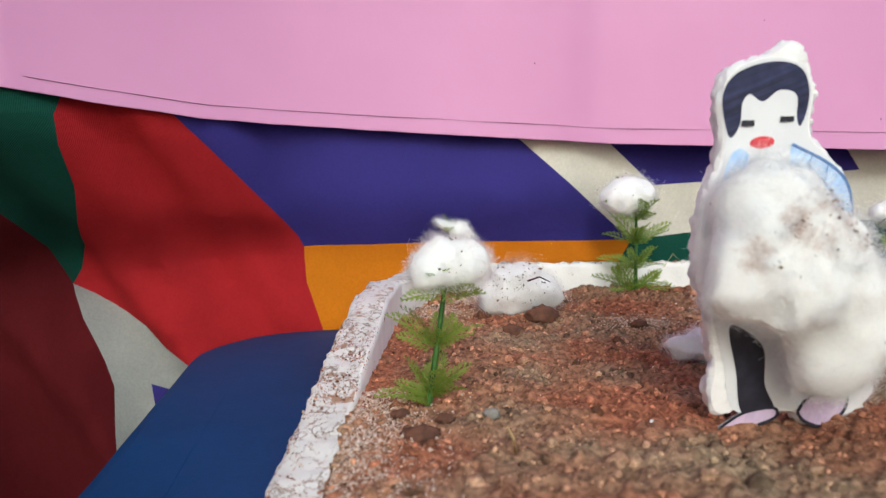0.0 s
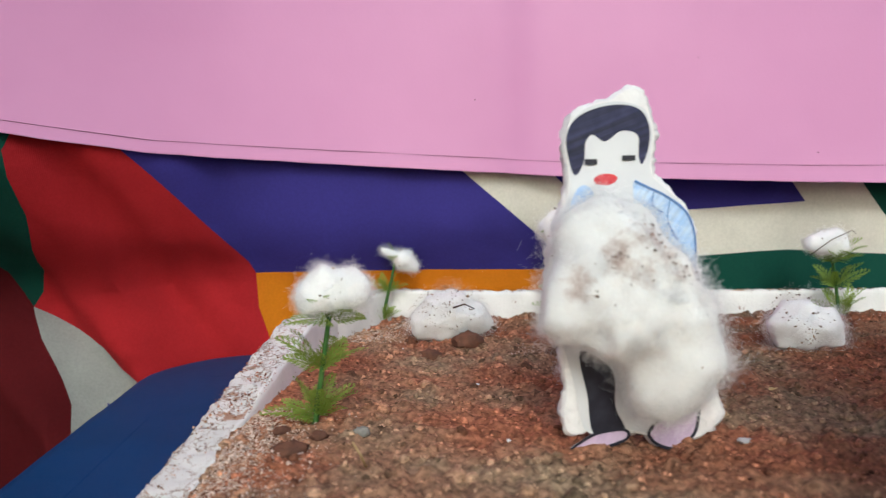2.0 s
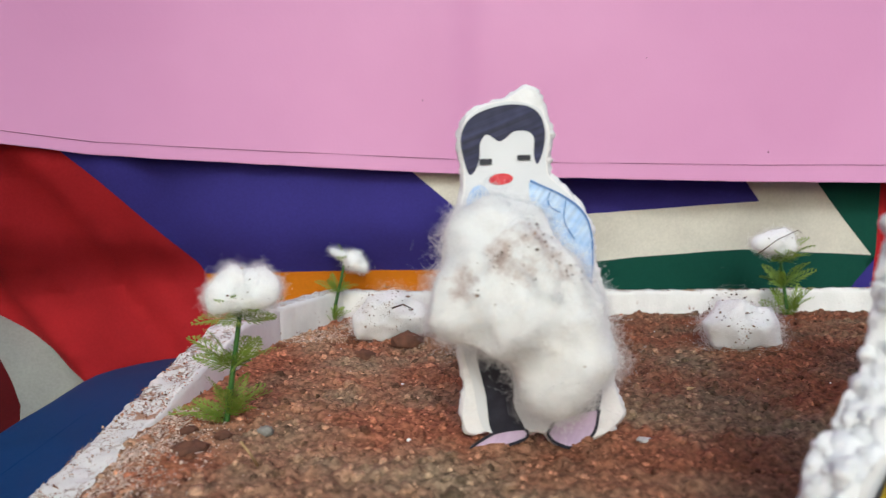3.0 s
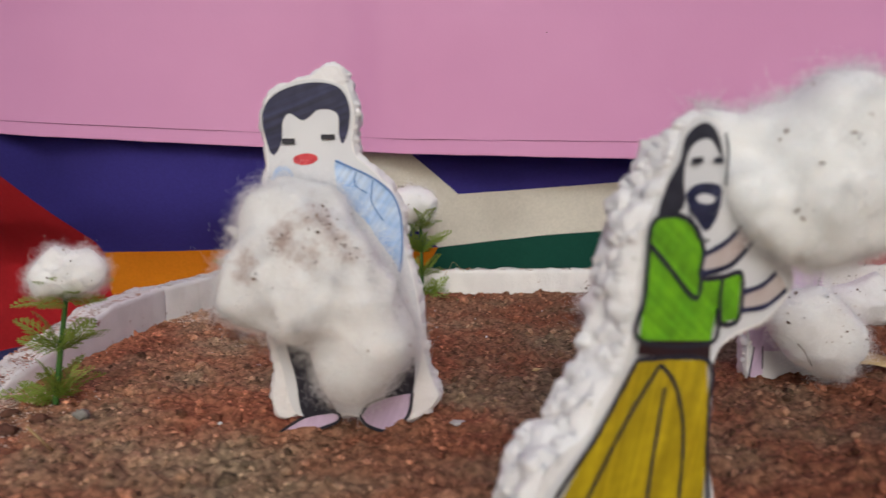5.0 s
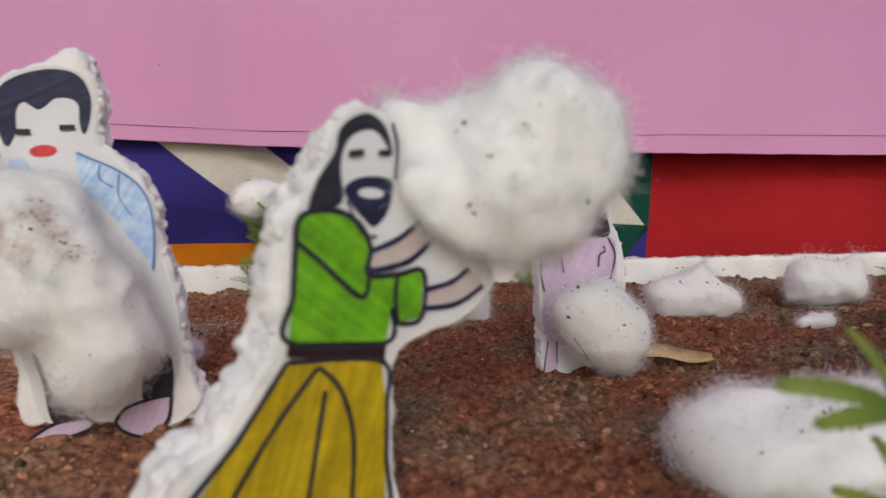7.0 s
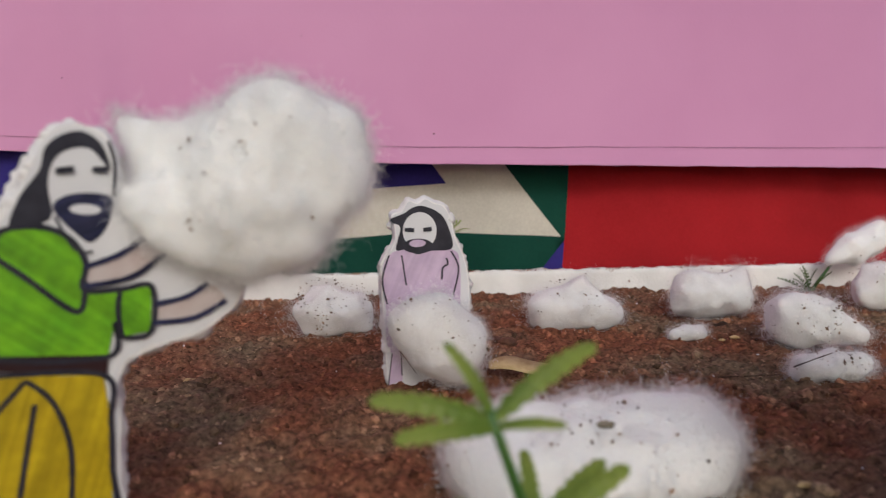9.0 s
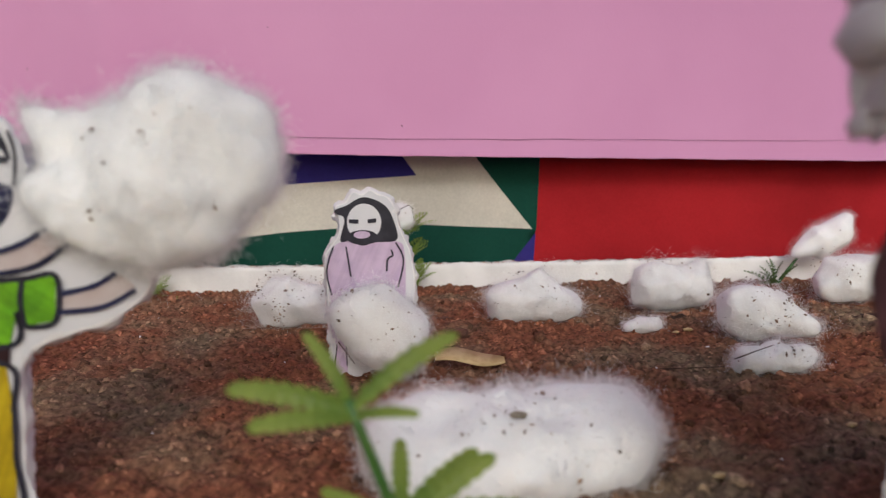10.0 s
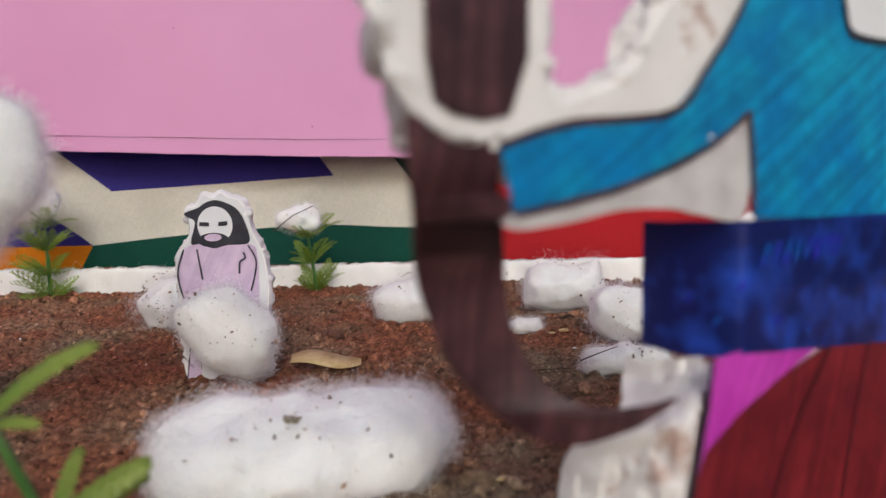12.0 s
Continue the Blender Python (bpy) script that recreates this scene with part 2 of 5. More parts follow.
SOIL = material("red_soil", (0.222, 0.086, 0.048), (0.198, 0.140, 0.090), 13.0, 0.95, 1.0, 900.0, fine=(300.0, 0.55), spec=0.1, mix=(0.42, 0.66), detail=9.0)
GRAIN = material("soil_grain", (0.285, 0.114, 0.065), (0.255, 0.182, 0.118), 13.0, 0.95, 1.0, 1100.0, fine=(500.0, 0.45), spec=0.1, mix=(0.42, 0.66), island=0.68, detail=9.0)
for m in (SOIL, GRAIN):
    # paler at one end of the tray, darker at the other, broken up by noise
    n, ln = m.node_tree.nodes, m.node_tree.links
    b = n["Principled BSDF"]
    old = b.inputs["Base Color"].links[0].from_socket
    where = n.new("ShaderNodeTexCoord").outputs["Object"]
    axis = n.new("ShaderNodeSeparateXYZ")
    ln.new(where, axis.inputs[0])
    blot = n.new("ShaderNodeTexNoise")
    blot.inputs["Scale"].default_value, blot.inputs["Detail"].default_value = 9.0, 5
    ln.new(where, blot.inputs["Vector"])
    add = n.new("ShaderNodeMath")
    add.operation = "MULTIPLY_ADD"
    add.inputs[1].default_value = 0.45
    ln.new(blot.outputs["Fac"], add.inputs[0]), ln.new(axis.outputs[0], add.inputs[2])
    graded = n.new("ShaderNodeMapRange")
    graded.inputs["From Min"].default_value, graded.inputs["From Max"].default_value = 0.36, 0.72
    graded.inputs["To Min"].default_value, graded.inputs["To Max"].default_value = 1.50, 0.88
    ln.new(add.outputs[0], graded.inputs["Value"])
    tone = n.new("ShaderNodeHueSaturation")
    ln.new(graded.outputs["Result"], tone.inputs["Value"])
    ln.new(old, tone.inputs["Color"])
    ln.new(tone.outputs["Color"], b.inputs["Base Color"])
STONE = material("reddish_stone", (0.16, 0.070, 0.043), (0.095, 0.045, 0.030), 120.0, 0.9, 0.6, 500.0)
def leaf_plastic(name, base, second, glow):
    """Thin soft plastic that lets some light through."""
    m = material(name, base, second, 60.0, 0.45, spec=0.4)
    n, ln = m.node_tree.nodes, m.node_tree.links
    thru = n.new("ShaderNodeBsdfTranslucent")
    thru.inputs["Color"].default_value = (*glow, 1)
    both = n.new("ShaderNodeMixShader")
    both.inputs[0].default_value = 0.35
    ln.new(n["Principled BSDF"].outputs[0], both.inputs[1])
    ln.new(thru.outputs[0], both.inputs[2])
    ln.new(both.outputs[0], n["Material Output"].inputs[0])
    return m


LEAF = leaf_plastic("green_plastic", (0.165, 0.26, 0.034), (0.26, 0.35, 0.06), (0.34, 0.48, 0.06))
BRIGHT_LEAF = leaf_plastic("bright_green_plastic", (0.14, 0.23, 0.034), (0.26, 0.33, 0.06), (0.31, 0.46, 0.06))
DARK_LEAF = leaf_plastic("dark_green_leaf_plastic", (0.045, 0.085, 0.022), (0.08, 0.13, 0.03), (0.10, 0.16, 0.03))
STEM = material("dark_green_plastic", (0.035, 0.11, 0.020), (0.06, 0.14, 0.03), 90.0, 0.4, spec=0.4)
STRAW = material("dry_leaf", (0.56, 0.42, 0.22), (0.42, 0.29, 0.13), 120.0, 0.8, 0.4, 260.0)
PENCIL = material("violet_pencil", (0.13, 0.045, 0.075), (0.22, 0.08, 0.13), 60.0, 0.8)
TWIG = material("dark_twig", (0.05, 0.03, 0.02), (0.09, 0.05, 0.03), 200.0, 0.9)




def pen_strokes(m, turn, amount, scale=75.0):
    """Streaks along the way the pen was drawn, and bead-sized mottling."""
    n, ln = m.node_tree.nodes, m.node_tree.links
    b = n["Principled BSDF"]
    old = b.inputs["Base Color"].links[0].from_socket
    where = n.new("ShaderNodeTexCoord").outputs["Object"]
    spin = n.new("ShaderNodeMapping")
    spin.inputs["Rotation"].default_value = (0, radians(turn), 0)
    ln.new(where, spin.inputs["Vector"])
    squeeze = n.new("ShaderNodeMapping")
    squeeze.inputs["Scale"].default_value = (scale * 0.16, scale * 0.16, scale * 6.0)
    ln.new(spin.outputs[0], squeeze.inputs["Vector"])
    streak = n.new("ShaderNodeTexNoise")
    streak.inputs["Scale"].default_value, streak.inputs["Detail"].default_value = 1.0, 3
    ln.new(squeeze.outputs[0], streak.inputs["Vector"])
    span = n.new("ShaderNodeMapRange")
    span.inputs["From Min"].default_value, span.inputs["From Max"].default_value = 0.35, 0.65
    span.inputs["To Min"].default_value, span.inputs["To Max"].default_value = 1 - amount, 1 + amount
    ln.new(streak.outputs["Fac"], span.inputs["Value"])
    tone = n.new("ShaderNodeHueSaturation")
    ln.new(span.outputs["Result"], tone.inputs["Value"])
    ln.new(old, tone.inputs["Color"])
    ln.new(tone.outputs["Color"], b.inputs["Base Color"])


for m, turn, amount in ((SKY_BLUE, 30, 0.28), (LIME, -40, 0.22), (MUSTARD, 70, 0.2), (WINE, 75, 0.35), (BROWN_INK, 85, 0.4), (PALE_BLUE, 55, 0.12), (NAVY_INK, 20, 0.4), (LILAC, 65, 0.06), (MAGENTA, 60, 0.2)):
    pen_strokes(m, turn, amount)

# foam beads
fn, fl = FOAM.node_tree.nodes, FOAM.node_tree.links
bead = fn.new("ShaderNodeTexVoronoi")
bead.inputs["Scale"].default_value = 260.0
fl.new(fn.new("ShaderNodeTexCoord").outputs["Object"], bead.inputs["Vector"])
dome = fn.new("ShaderNodeBump")
dome.invert = True
dome.inputs["Strength"].default_value, dome.inputs["Distance"].default_value = 0.5, 0.0012
fl.new(bead.outputs["Distance"], dome.inputs["Height"])
fl.new(fn["Principled BSDF"].inputs["Normal"].links[0].from_socket, dome.inputs["Normal"])
fl.new(dome.outputs["Normal"], fn["Principled BSDF"].inputs["Normal"])


# ---------------------------------------------------------------- mesh helpers
def mesh_ob(name, verts, faces, mats, parent=None, smooth=False, index=None):
    me = bpy.data.meshes.new(name)
    me.from_pydata([tuple(v) for v in verts], [], [tuple(f) for f in faces])
    for m in mats if isinstance(mats, (list, tuple)) else [mats]:
        me.materials.append(m)
    if index is not None:
        me.polygons.foreach_set("material_index", index)
    if smooth:
        me.polygons.foreach_set("use_smooth", [True] * len(me.polygons))
    me.update()
    ob = new(name, me)
    if parent:
        ob.parent = parent
    return ob


def part(name, bm, mat, parent=None, label="", smooth=False):
    me = bpy.data.meshes.new(name)
    bm.to_mesh(me)
    bm.free()
    me.materials.append(mat)
    if smooth:
        me.polygons.foreach_set("use_smooth", [True] * len(me.polygons))
    ob = new(name, me)
    if parent:
        ob.parent = parent
    return tagged(ob, label=label)


def fbm(x, y, z, octaves=3):
    return noise.fractal((x, y, z), 1.0, 2.0, octaves)


def smooth_loop(pts, step, closed=True):
    """Catmull-Rom through the points, resampled at about the given step."""
    p = [np.array(q, float) for q in pts]
    n, out = len(p), []
    for i in range(n if closed else n - 1):
        a, b, c, d = (p[(i + k) % n] if closed else p[min(max(i + k, 0), n - 1)] for k in (-1, 0, 1, 2))
        m = max(1, int(np.linalg.norm(c - b) / step))
        for j in range(m):
            t = j / m
            out.append(0.5 * (2 * b + (c - a) * t + (2 * a - 5 * b + 4 * c - d) * t * t + (3 * b - a - 3 * c + d) * t ** 3))
    if not closed:
        out.append(p[-1])
    return out


def fill(loop):
    """Triangles of a closed outline."""
    from mathutils.geometry import tessellate_polygon
    return tessellate_polygon([[Vector((q[0], q[1], 0)) for q in loop]])


def area(loop):
    return 0.5 * sum(a[0] * b[1] - b[0] * a[1] for a, b in zip(loop, loop[1:] + loop[:1]))


def ellipse(cx, cy, rx, ry, turn=0.0, n=20):
    c, s = math.cos(radians(turn)), math.sin(radians(turn))
    return [(cx + rx * math.cos(a) * c - ry * math.sin(a) * s, cy + rx * math.cos(a) * s + ry * math.sin(a) * c)
            for a in (2 * math.pi * i / n for i in range(n))]


def stroke(pts, width, step=1.2):
    """The outline of a pen line of the given width."""
    line = smooth_loop(pts, step, False)
    left, right = [], []
    for i, q in enumerate(line):
        d = line[min(i + 1, len(line) - 1)] - line[max(i - 1, 0)]
        d = d / (np.linalg.norm(d) + 1e-9)
        w = width / 2 * (1 + 0.18 * noise.noise((q[0] * 0.4, q[1] * 0.4, 3)))
        left.append(q + w * np.array((-d[1], d[0])))
        right.append(q - w * np.array((-d[1], d[0])))
    return left, right


def cutout(name, place, yaw, foam, thick, shapes, lines, seed, margin=2.0, rough=2.2, sharp_foam=1.15, skew=0.0, thin=(), core=None, taper=0.0, bulge=0.0, nodules=0, towards=0.0, bare=(0, 0)):
    """A drawing cut out of paper on a block of rough white foam, as one mesh. Outlines in mm: along the board, up."""
    verts, faces, index, mats = [], [], [], [core or FOAM]

    def slot(m):
        if m not in mats:
            mats.append(m)
        return mats.index(m)

    loop = smooth_loop(foam, sharp_foam)
    if area(loop) < 0:
        loop = loop[::-1]
    n, rings = len(loop), 17
    nor = []
    for i in range(n):
        d = loop[(i + 1) % n] - loop[i - 1]
        nor.append(np.array((d[1], -d[0])) / (np.linalg.norm(d) + 1e-9))
    for k in range(rings):
        deep = thick * k / (rings - 1)
        for q, o in zip(loop, nor):
            far = noise.voronoi((q[0] * 0.19 + seed, q[1] * 0.19, deep * 0.21))[0]
            fine = noise.voronoi((q[0] * 0.42, q[1] * 0.42 + seed, deep * 0.42))[0]
            r = 1.5 * (0.60 - far[0] ** 2) + 0.45 * (0.5 - fine[0] ** 2) + 0.5 * noise.noise((q[0] * 0.08, q[1] * 0.08 + seed, deep * 0.1))
            m = (0 if k == 0 else (margin + bulge * max(0.0, -o[0])) * min(1, k / 4.0) + rough * r * min(1, k / 2.0))
            verts.append((q[0] + o[0] * m + skew * deep, deep + (0 if k in (0, rings - 1) else 0.8 * r), max(-4.0, q[1] + o[1] * m - taper * deep * max(0.0, (q[1] - 85) / 50))))
    for k in range(rings - 1):
        for i in range(n):
            a, b = k * n + i, k * n + (i + 1) % n
            faces.append((a, a + n, b + n, b))
    rng = np.random.default_rng(int(seed * 10))
    knob = bmesh.new()
    bmesh.ops.create_icosphere(knob, subdivisions=2, radius=1.0)
    ball, skin = [v.co.copy() for v in knob.verts], [[v.index for v in f.verts] for f in knob.faces]
    knob.free()
    made = 0
    while made < nodules:
        i, k = int(rng.integers(0, n)), int(rng.integers(1, rings - 1))
        if loop[i][1] < 3 or bare[0] < loop[i][1] < bare[1] or nor[i][0] * towards < rng.uniform(-0.3, 0.6):
            continue
        c, r, b = Vector(verts[k * n + i]), min(0.6 + rng.gamma(1.3, 1.05), 4.6), len(verts)
        c -= Vector((nor[i][0], 0, nor[i][1])) * r * 0.55
        c.y = max(c.y, r * 0.9)
        verts += [tuple(c + v * r * (1 + 0.42 * noise.noise(v * 1.5 + Vector((made, 0, 0))))) for v in ball]
        faces += [tuple(q + b for q in f) for f in skin]
        made += 1
    soft_faces = len(faces)
    front = len(verts)
    verts += [(q[0], 0.0, q[1]) for q in loop]
    for t in fill(loop):
        faces.append(tuple(v + front for v in t))
        faces.append(tuple(v + (rings - 1) * n for v in t)[::-1])
    index += [0] * len(faces)
    lift = 0.35
    for mat, outline in thin:
        shape = smooth_loop(outline, 1.2)
        if area(shape) < 0:
            shape = shape[::-1]
        b, m = len(verts), len(shape)
        verts += [(q[0], -lift, q[1]) for q in shape] + [(q[0], -lift + 0.6, q[1]) for q in shape]
        tri = [tuple(b + v for v in t) for t in fill(shape)]
        tri += [tuple(v + m for v in t)[::-1] for t in tri] + [(b + i, b + m + i, b + m + (i + 1) % m, b + (i + 1) % m) for i in range(m)]
        faces += tri
        index += [slot(mat)] * len(tri)
        lift += 0.12
    for mat, outline, soft in shapes:
        shape = smooth_loop(outline, 1.2) if soft else [np.array(q, float) for q in outline]
        if area(shape) < 0:
            shape = shape[::-1]
        base = len(verts)
        verts += [(q[0], -lift, q[1]) for q in shape]
        tri = [tuple(base + v for v in t) for t in fill(shape)]
        faces += tri
        index += [slot(mat)] * len(tri)
        lift += 0.12
    for mat, pts, width in lines:
        left, right = stroke(pts, width)
        base, m = len(verts), len(left)
        verts += [(q[0], -lift, q[1]) for q in left] + [(q[0], -lift, q[1]) for q in right]
        quads = [(base + i, base + i + 1, base + m + i + 1, base + m + i) for i in range(m - 1)]
        faces += quads
        index += [slot(mat)] * len(quads)
        lift += 0.01
    ob = mesh_ob(name, [(x / 1000, y / 1000, z / 1000) for x, y, z in verts], faces, mats, None, False, index)
    ob.data.polygons.foreach_set("use_smooth", [k < soft_faces for k in range(len(faces))])
    ob.matrix_world = pose(*place, 0, 0, yaw)
    return ob


def cotton(name, place, lobes, seed, fibres=2500, level=4, grounded=True, specks=40, label="", rough=0.16, fibre_len=0.010, group="", airy=0.12, stain=None, soften=2, clean=False, wool=None, blend=9):
    """A tuft of cotton wool: a lumpy body from overlapping lobes (x, y, z, radius in mm), loose fibres round it, and grit in it."""
    bm = bmesh.new()
    bmesh.ops.create_icosphere(bm, subdivisions=level, radius=1.0)
    dirs = np.array([v.co[:] for v in bm.verts])
    dirs /= np.linalg.norm(dirs, axis=1)[:, None]
    L = np.array(lobes, float) / 1000
    centre = (L[:, :3] * L[:, 3:] ** 2).sum(0) / (L[:, 3] ** 2).sum()
    far = np.zeros(len(dirs))
    for lobe in L:
        c = lobe[:3] - centre
        along = dirs @ c
        disc = along ** 2 - c @ c + lobe[3] ** 2
        hit = np.where(disc > 0, along + np.sqrt(np.maximum(disc, 0)), 0)
        far = far + np.maximum(hit, 0) ** blend
    far = np.maximum(far ** (1 / blend) * (1 - 0.015 * (9 - blend)), 0.25 * L[:, 3].min())
    size = L[:, 3].mean()
    for v, d, r in zip(bm.verts, dirs, far):
        p = d * r
        q = p / size
        k = 1 + rough * fbm(q[0] * 1.5 + seed, q[1] * 1.5, q[2] * 1.5, 2) + rough * 0.65 * fbm(q[0] * 3.0, q[1] * 3.0 + seed, q[2] * 3.0, 2) + rough * 0.08 * fbm(q[0] * 7, q[1] * 7 + seed, q[2] * 7, 2)
        p = centre + p * k
        if grounded:
            p[2] = max(p[2], -0.003 + 0.0025 * noise.noise((p[0] * 300, p[1] * 300, seed)))
        v.co = p
    for k in range(soften):
        bmesh.ops.smooth_vert(bm, verts=bm.verts[:], factor=0.5, use_axis_x=True, use_axis_y=True, use_axis_z=True)
    bm.normal_update()
    co = np.array([v.co[:] for v in bm.verts])
    no = np.array([v.normal[:] for v in bm.verts])
    loft = airy * size
    for v, p, o in zip(bm.verts, co, no):
        p = p - o * loft * 0.65
        if grounded:
            p[2] = max(p[2], -0.003)
        v.co = p
    for k in range(soften):
        bmesh.ops.smooth_vert(bm, verts=bm.verts[:], factor=0.5, use_axis_x=True, use_axis_y=True, use_axis_z=True)
    ob = part(name, bm, wool[0] if wool else COTTON if clean else SOILED, None, label, True)
    ob.location = place
    tagged(ob, category="cotton wool", group=group)
    rng = np.random.default_rng(seed)
    # loose fibres: a dense short nap that curls along the surface
    bm_faces = np.array([p.vertices[:] for p in ob.data.polygons])
    corner = co[bm_faces]
    sizes = np.linalg.norm(np.cross(corner[:, 1] - corner[:, 0], corner[:, 2] - corner[:, 0]), axis=1)
    pick = bm_faces[rng.choice(len(bm_faces), fibres, p=sizes / sizes.sum()), rng.integers(0, 3, fibres)]
    steps = 3
    patchy = np.array([max(0.25, 1.0 + 1.1 * fbm(*(q / size * 1.7 + seed * 0.37), 2)) for q in co])
    out = np.minimum(-0.95 + rng.exponential(0.50, (fibres, 1)) * patchy[pick][:, None], 1.5) * loft
    p = co[pick] + no[pick] * out + rng.normal(0, 0.0010, (fibres, 3))
    d = rng.normal(0, 1.0, (fibres, 3))
    d -= no[pick] * ((d * no[pick]).sum(1)[:, None] * 0.72)
    d /= np.linalg.norm(d, axis=1)[:, None]
    length = fibre_len * rng.gamma(3.0, 0.11, (fibres, 1))
    # some fibres gather into soft stray wisps
    many = fibres // 12
    roots = rng.choice(len(co), max(8, fibres // 900))
    which = roots[rng.integers(0, len(roots), many)]
    lean = rng.normal(0, 0.8, (len(co), 3)) + no * 0.6
    lean /= np.linalg.norm(lean, axis=1)[:, None]
    p[:many] = co[which] - no[which] * loft * 0.4 + lean[which] * loft * rng.exponential(0.85, (many, 1)) + rng.normal(0, 0.0016, (many, 3))
    d[:many] = lean[which] + rng.normal(0, 0.6, (many, 3))
    d[:many] /= np.linalg.norm(d[:many], axis=1)[:, None]
    side = np.cross(d, rng.normal(0, 1, (fibres, 3)))
    side /= np.linalg.norm(side, axis=1)[:, None] + 1e-9
    rows = []
    for k in range(steps):
        w = 0.00007 * (1 - 0.6 * k / (steps - 1))
        q = p.copy()
        if grounded:
            q[:, 2] = np.maximum(q[:, 2], 0.0005)
        rows += [q - side * w, q + side * w]
        d = d + rng.normal(0, 0.75, (fibres, 3))
        d /= np.linalg.norm(d, axis=1)[:, None]
        p = p + d * length / (steps - 1)
    v = np.stack(rows, 1).reshape(-1, 3).astype(np.float32)
    base = np.arange(fibres)[:, None] * (2 * steps)
    quads = np.concatenate([base + np.array([[2 * k, 2 * k + 1, 2 * k + 3, 2 * k + 2]]) for k in range(steps - 1)]).astype(np.int32)
    me = bpy.data.meshes.new("fuzz")
    me.vertices.add(len(v)), me.loops.add(quads.size), me.polygons.add(len(quads))
    me.vertices.foreach_set("co", v.ravel())
    me.loops.foreach_set("vertex_index", quads.ravel())
    me.polygons.foreach_set("loop_start", np.arange(0, quads.size, 4, dtype=np.int32))
    me.materials.append(wool[1] if wool else FIBRE if clean else SOILED_FIBRE)
    me.update(calc_edges=True)
    fz = new("fuzz", me)
    fz.parent = ob
    tagged(fz, label="loose white fuzz", kind="stuff")
    # grit
    if specks:
        vs, fs = [], []
        ids = [i for i in rng.permutation(len(co)) if fbm(*(co[i] / size * 1.2 + seed), 2) > -0.05 and no[i][2] > -0.3][:specks]
        ids = [(i, 1.0) for i in ids]
        for sx, sz, sr, many in stain or ():
            near = np.hypot(co[:, 0] - sx / 1000, co[:, 2] - sz / 1000)
            ids += [(i, 1.0) for i in rng.permutation(len(co)) if no[i][1] < -0.2 and near[i] < sr / 1000 * rng.uniform(0.1, 1.0) ** 0.7][:many]
        for i, small in ids:
            s = small * (0.00020 * rng.gamma(1.5, 0.9) + 0.00012)
            t = rng.normal(0, 1, 3)
            t = np.cross(no[i], t) / (np.linalg.norm(np.cross(no[i], t)) + 1e-9)
            u = np.cross(no[i], t)
            c, b = co[i] - no[i] * loft * rng.uniform(-0.55, 0.25) + (t * rng.normal(0, 1) + u * rng.normal(0, 1)) * 0.0007, len(vs)
            e = rng.uniform(0.8, 2.2)
            vs += [c + t * s * e, c + u * s, c - t * s * e, c - u * s * 0.8, c + no[i] * s, c - no[i] * s]
            fs += [(b + a, b + (a + 1) % 4, b + 4) for a in range(4)] + [(b + (a + 1) % 4, b + a, b + 5) for a in range(4)]
        gr = mesh_ob("grit", vs, fs, SPECK, ob)
        tagged(gr, label="dark specks of soil", kind="stuff")
    return ob


def tube(points, radius, mat, name, parent=None, sides=7):
    """A tapered round rod along points; radius at the start and at the end."""
    vs, fs = [], []
    pts = [Vector(q) for q in points]
    for i, q in enumerate(pts):
        d = (pts[min(i + 1, len(pts) - 1)] - pts[max(i - 1, 0)]).normalized()
        a = d.orthogonal().normalized()
        b = d.cross(a)
        r = radius[0] + (radius[1] - radius[0]) * i / (len(pts) - 1)
        vs += [q + (a * math.cos(t) + b * math.sin(t)) * r for t in (2 * math.pi * k / sides for k in range(sides))]
    for i in range(len(pts) - 1):
        for k in range(sides):
            fs.append((i * sides + k, i * sides + (k + 1) % sides, (i + 1) * sides + (k + 1) % sides, (i + 1) * sides + k))
    fs += [tuple(range(sides))[::-1], tuple((len(pts) - 1) * sides + k for k in range(sides))]
    return mesh_ob(name, vs, fs, mat, parent, True)


# ---------------------------------------------------------------- structure: floor, table, curtain, pink sheet
def wall_y(x, z):
    """The hanging cloth: flat behind the tray, swinging forward at its left end."""
    k = 0.5 + (min(max(z, 0.06), 0.16) - 0.06) / 0.10 * 0.73
    y = 0.775 - k * max(0.0, 0.25 - max(x, -0.35)) ** 2
    fade = min(1.0, max(0.0, (0.08 - x) / 0.11))
    y += fade * (0.011 * math.cos((x + 0.42 * z) * 62 + 0.3) + 0.0065 * math.cos((x + 0.55 * z) * 128 + 0.9 * math.sin(z * 30)))
    y += 0.0015 * math.sin(x * 37) + 0.0012 * math.sin(x * 91 + z * 20)
    return y


def sag(x, z):
    """The loose left end of the cloth has slipped down and aside a little above the table."""
    k = min(1.0, max(0.0, (z + 0.06) / 0.10)) * min(1.0, max(0.0, (0.42 - x) / 0.32))
    return x - k * (0.0105 + 0.030 * max(0.0, 0.06 - max(x, -0.15))), z - k * 0.0115


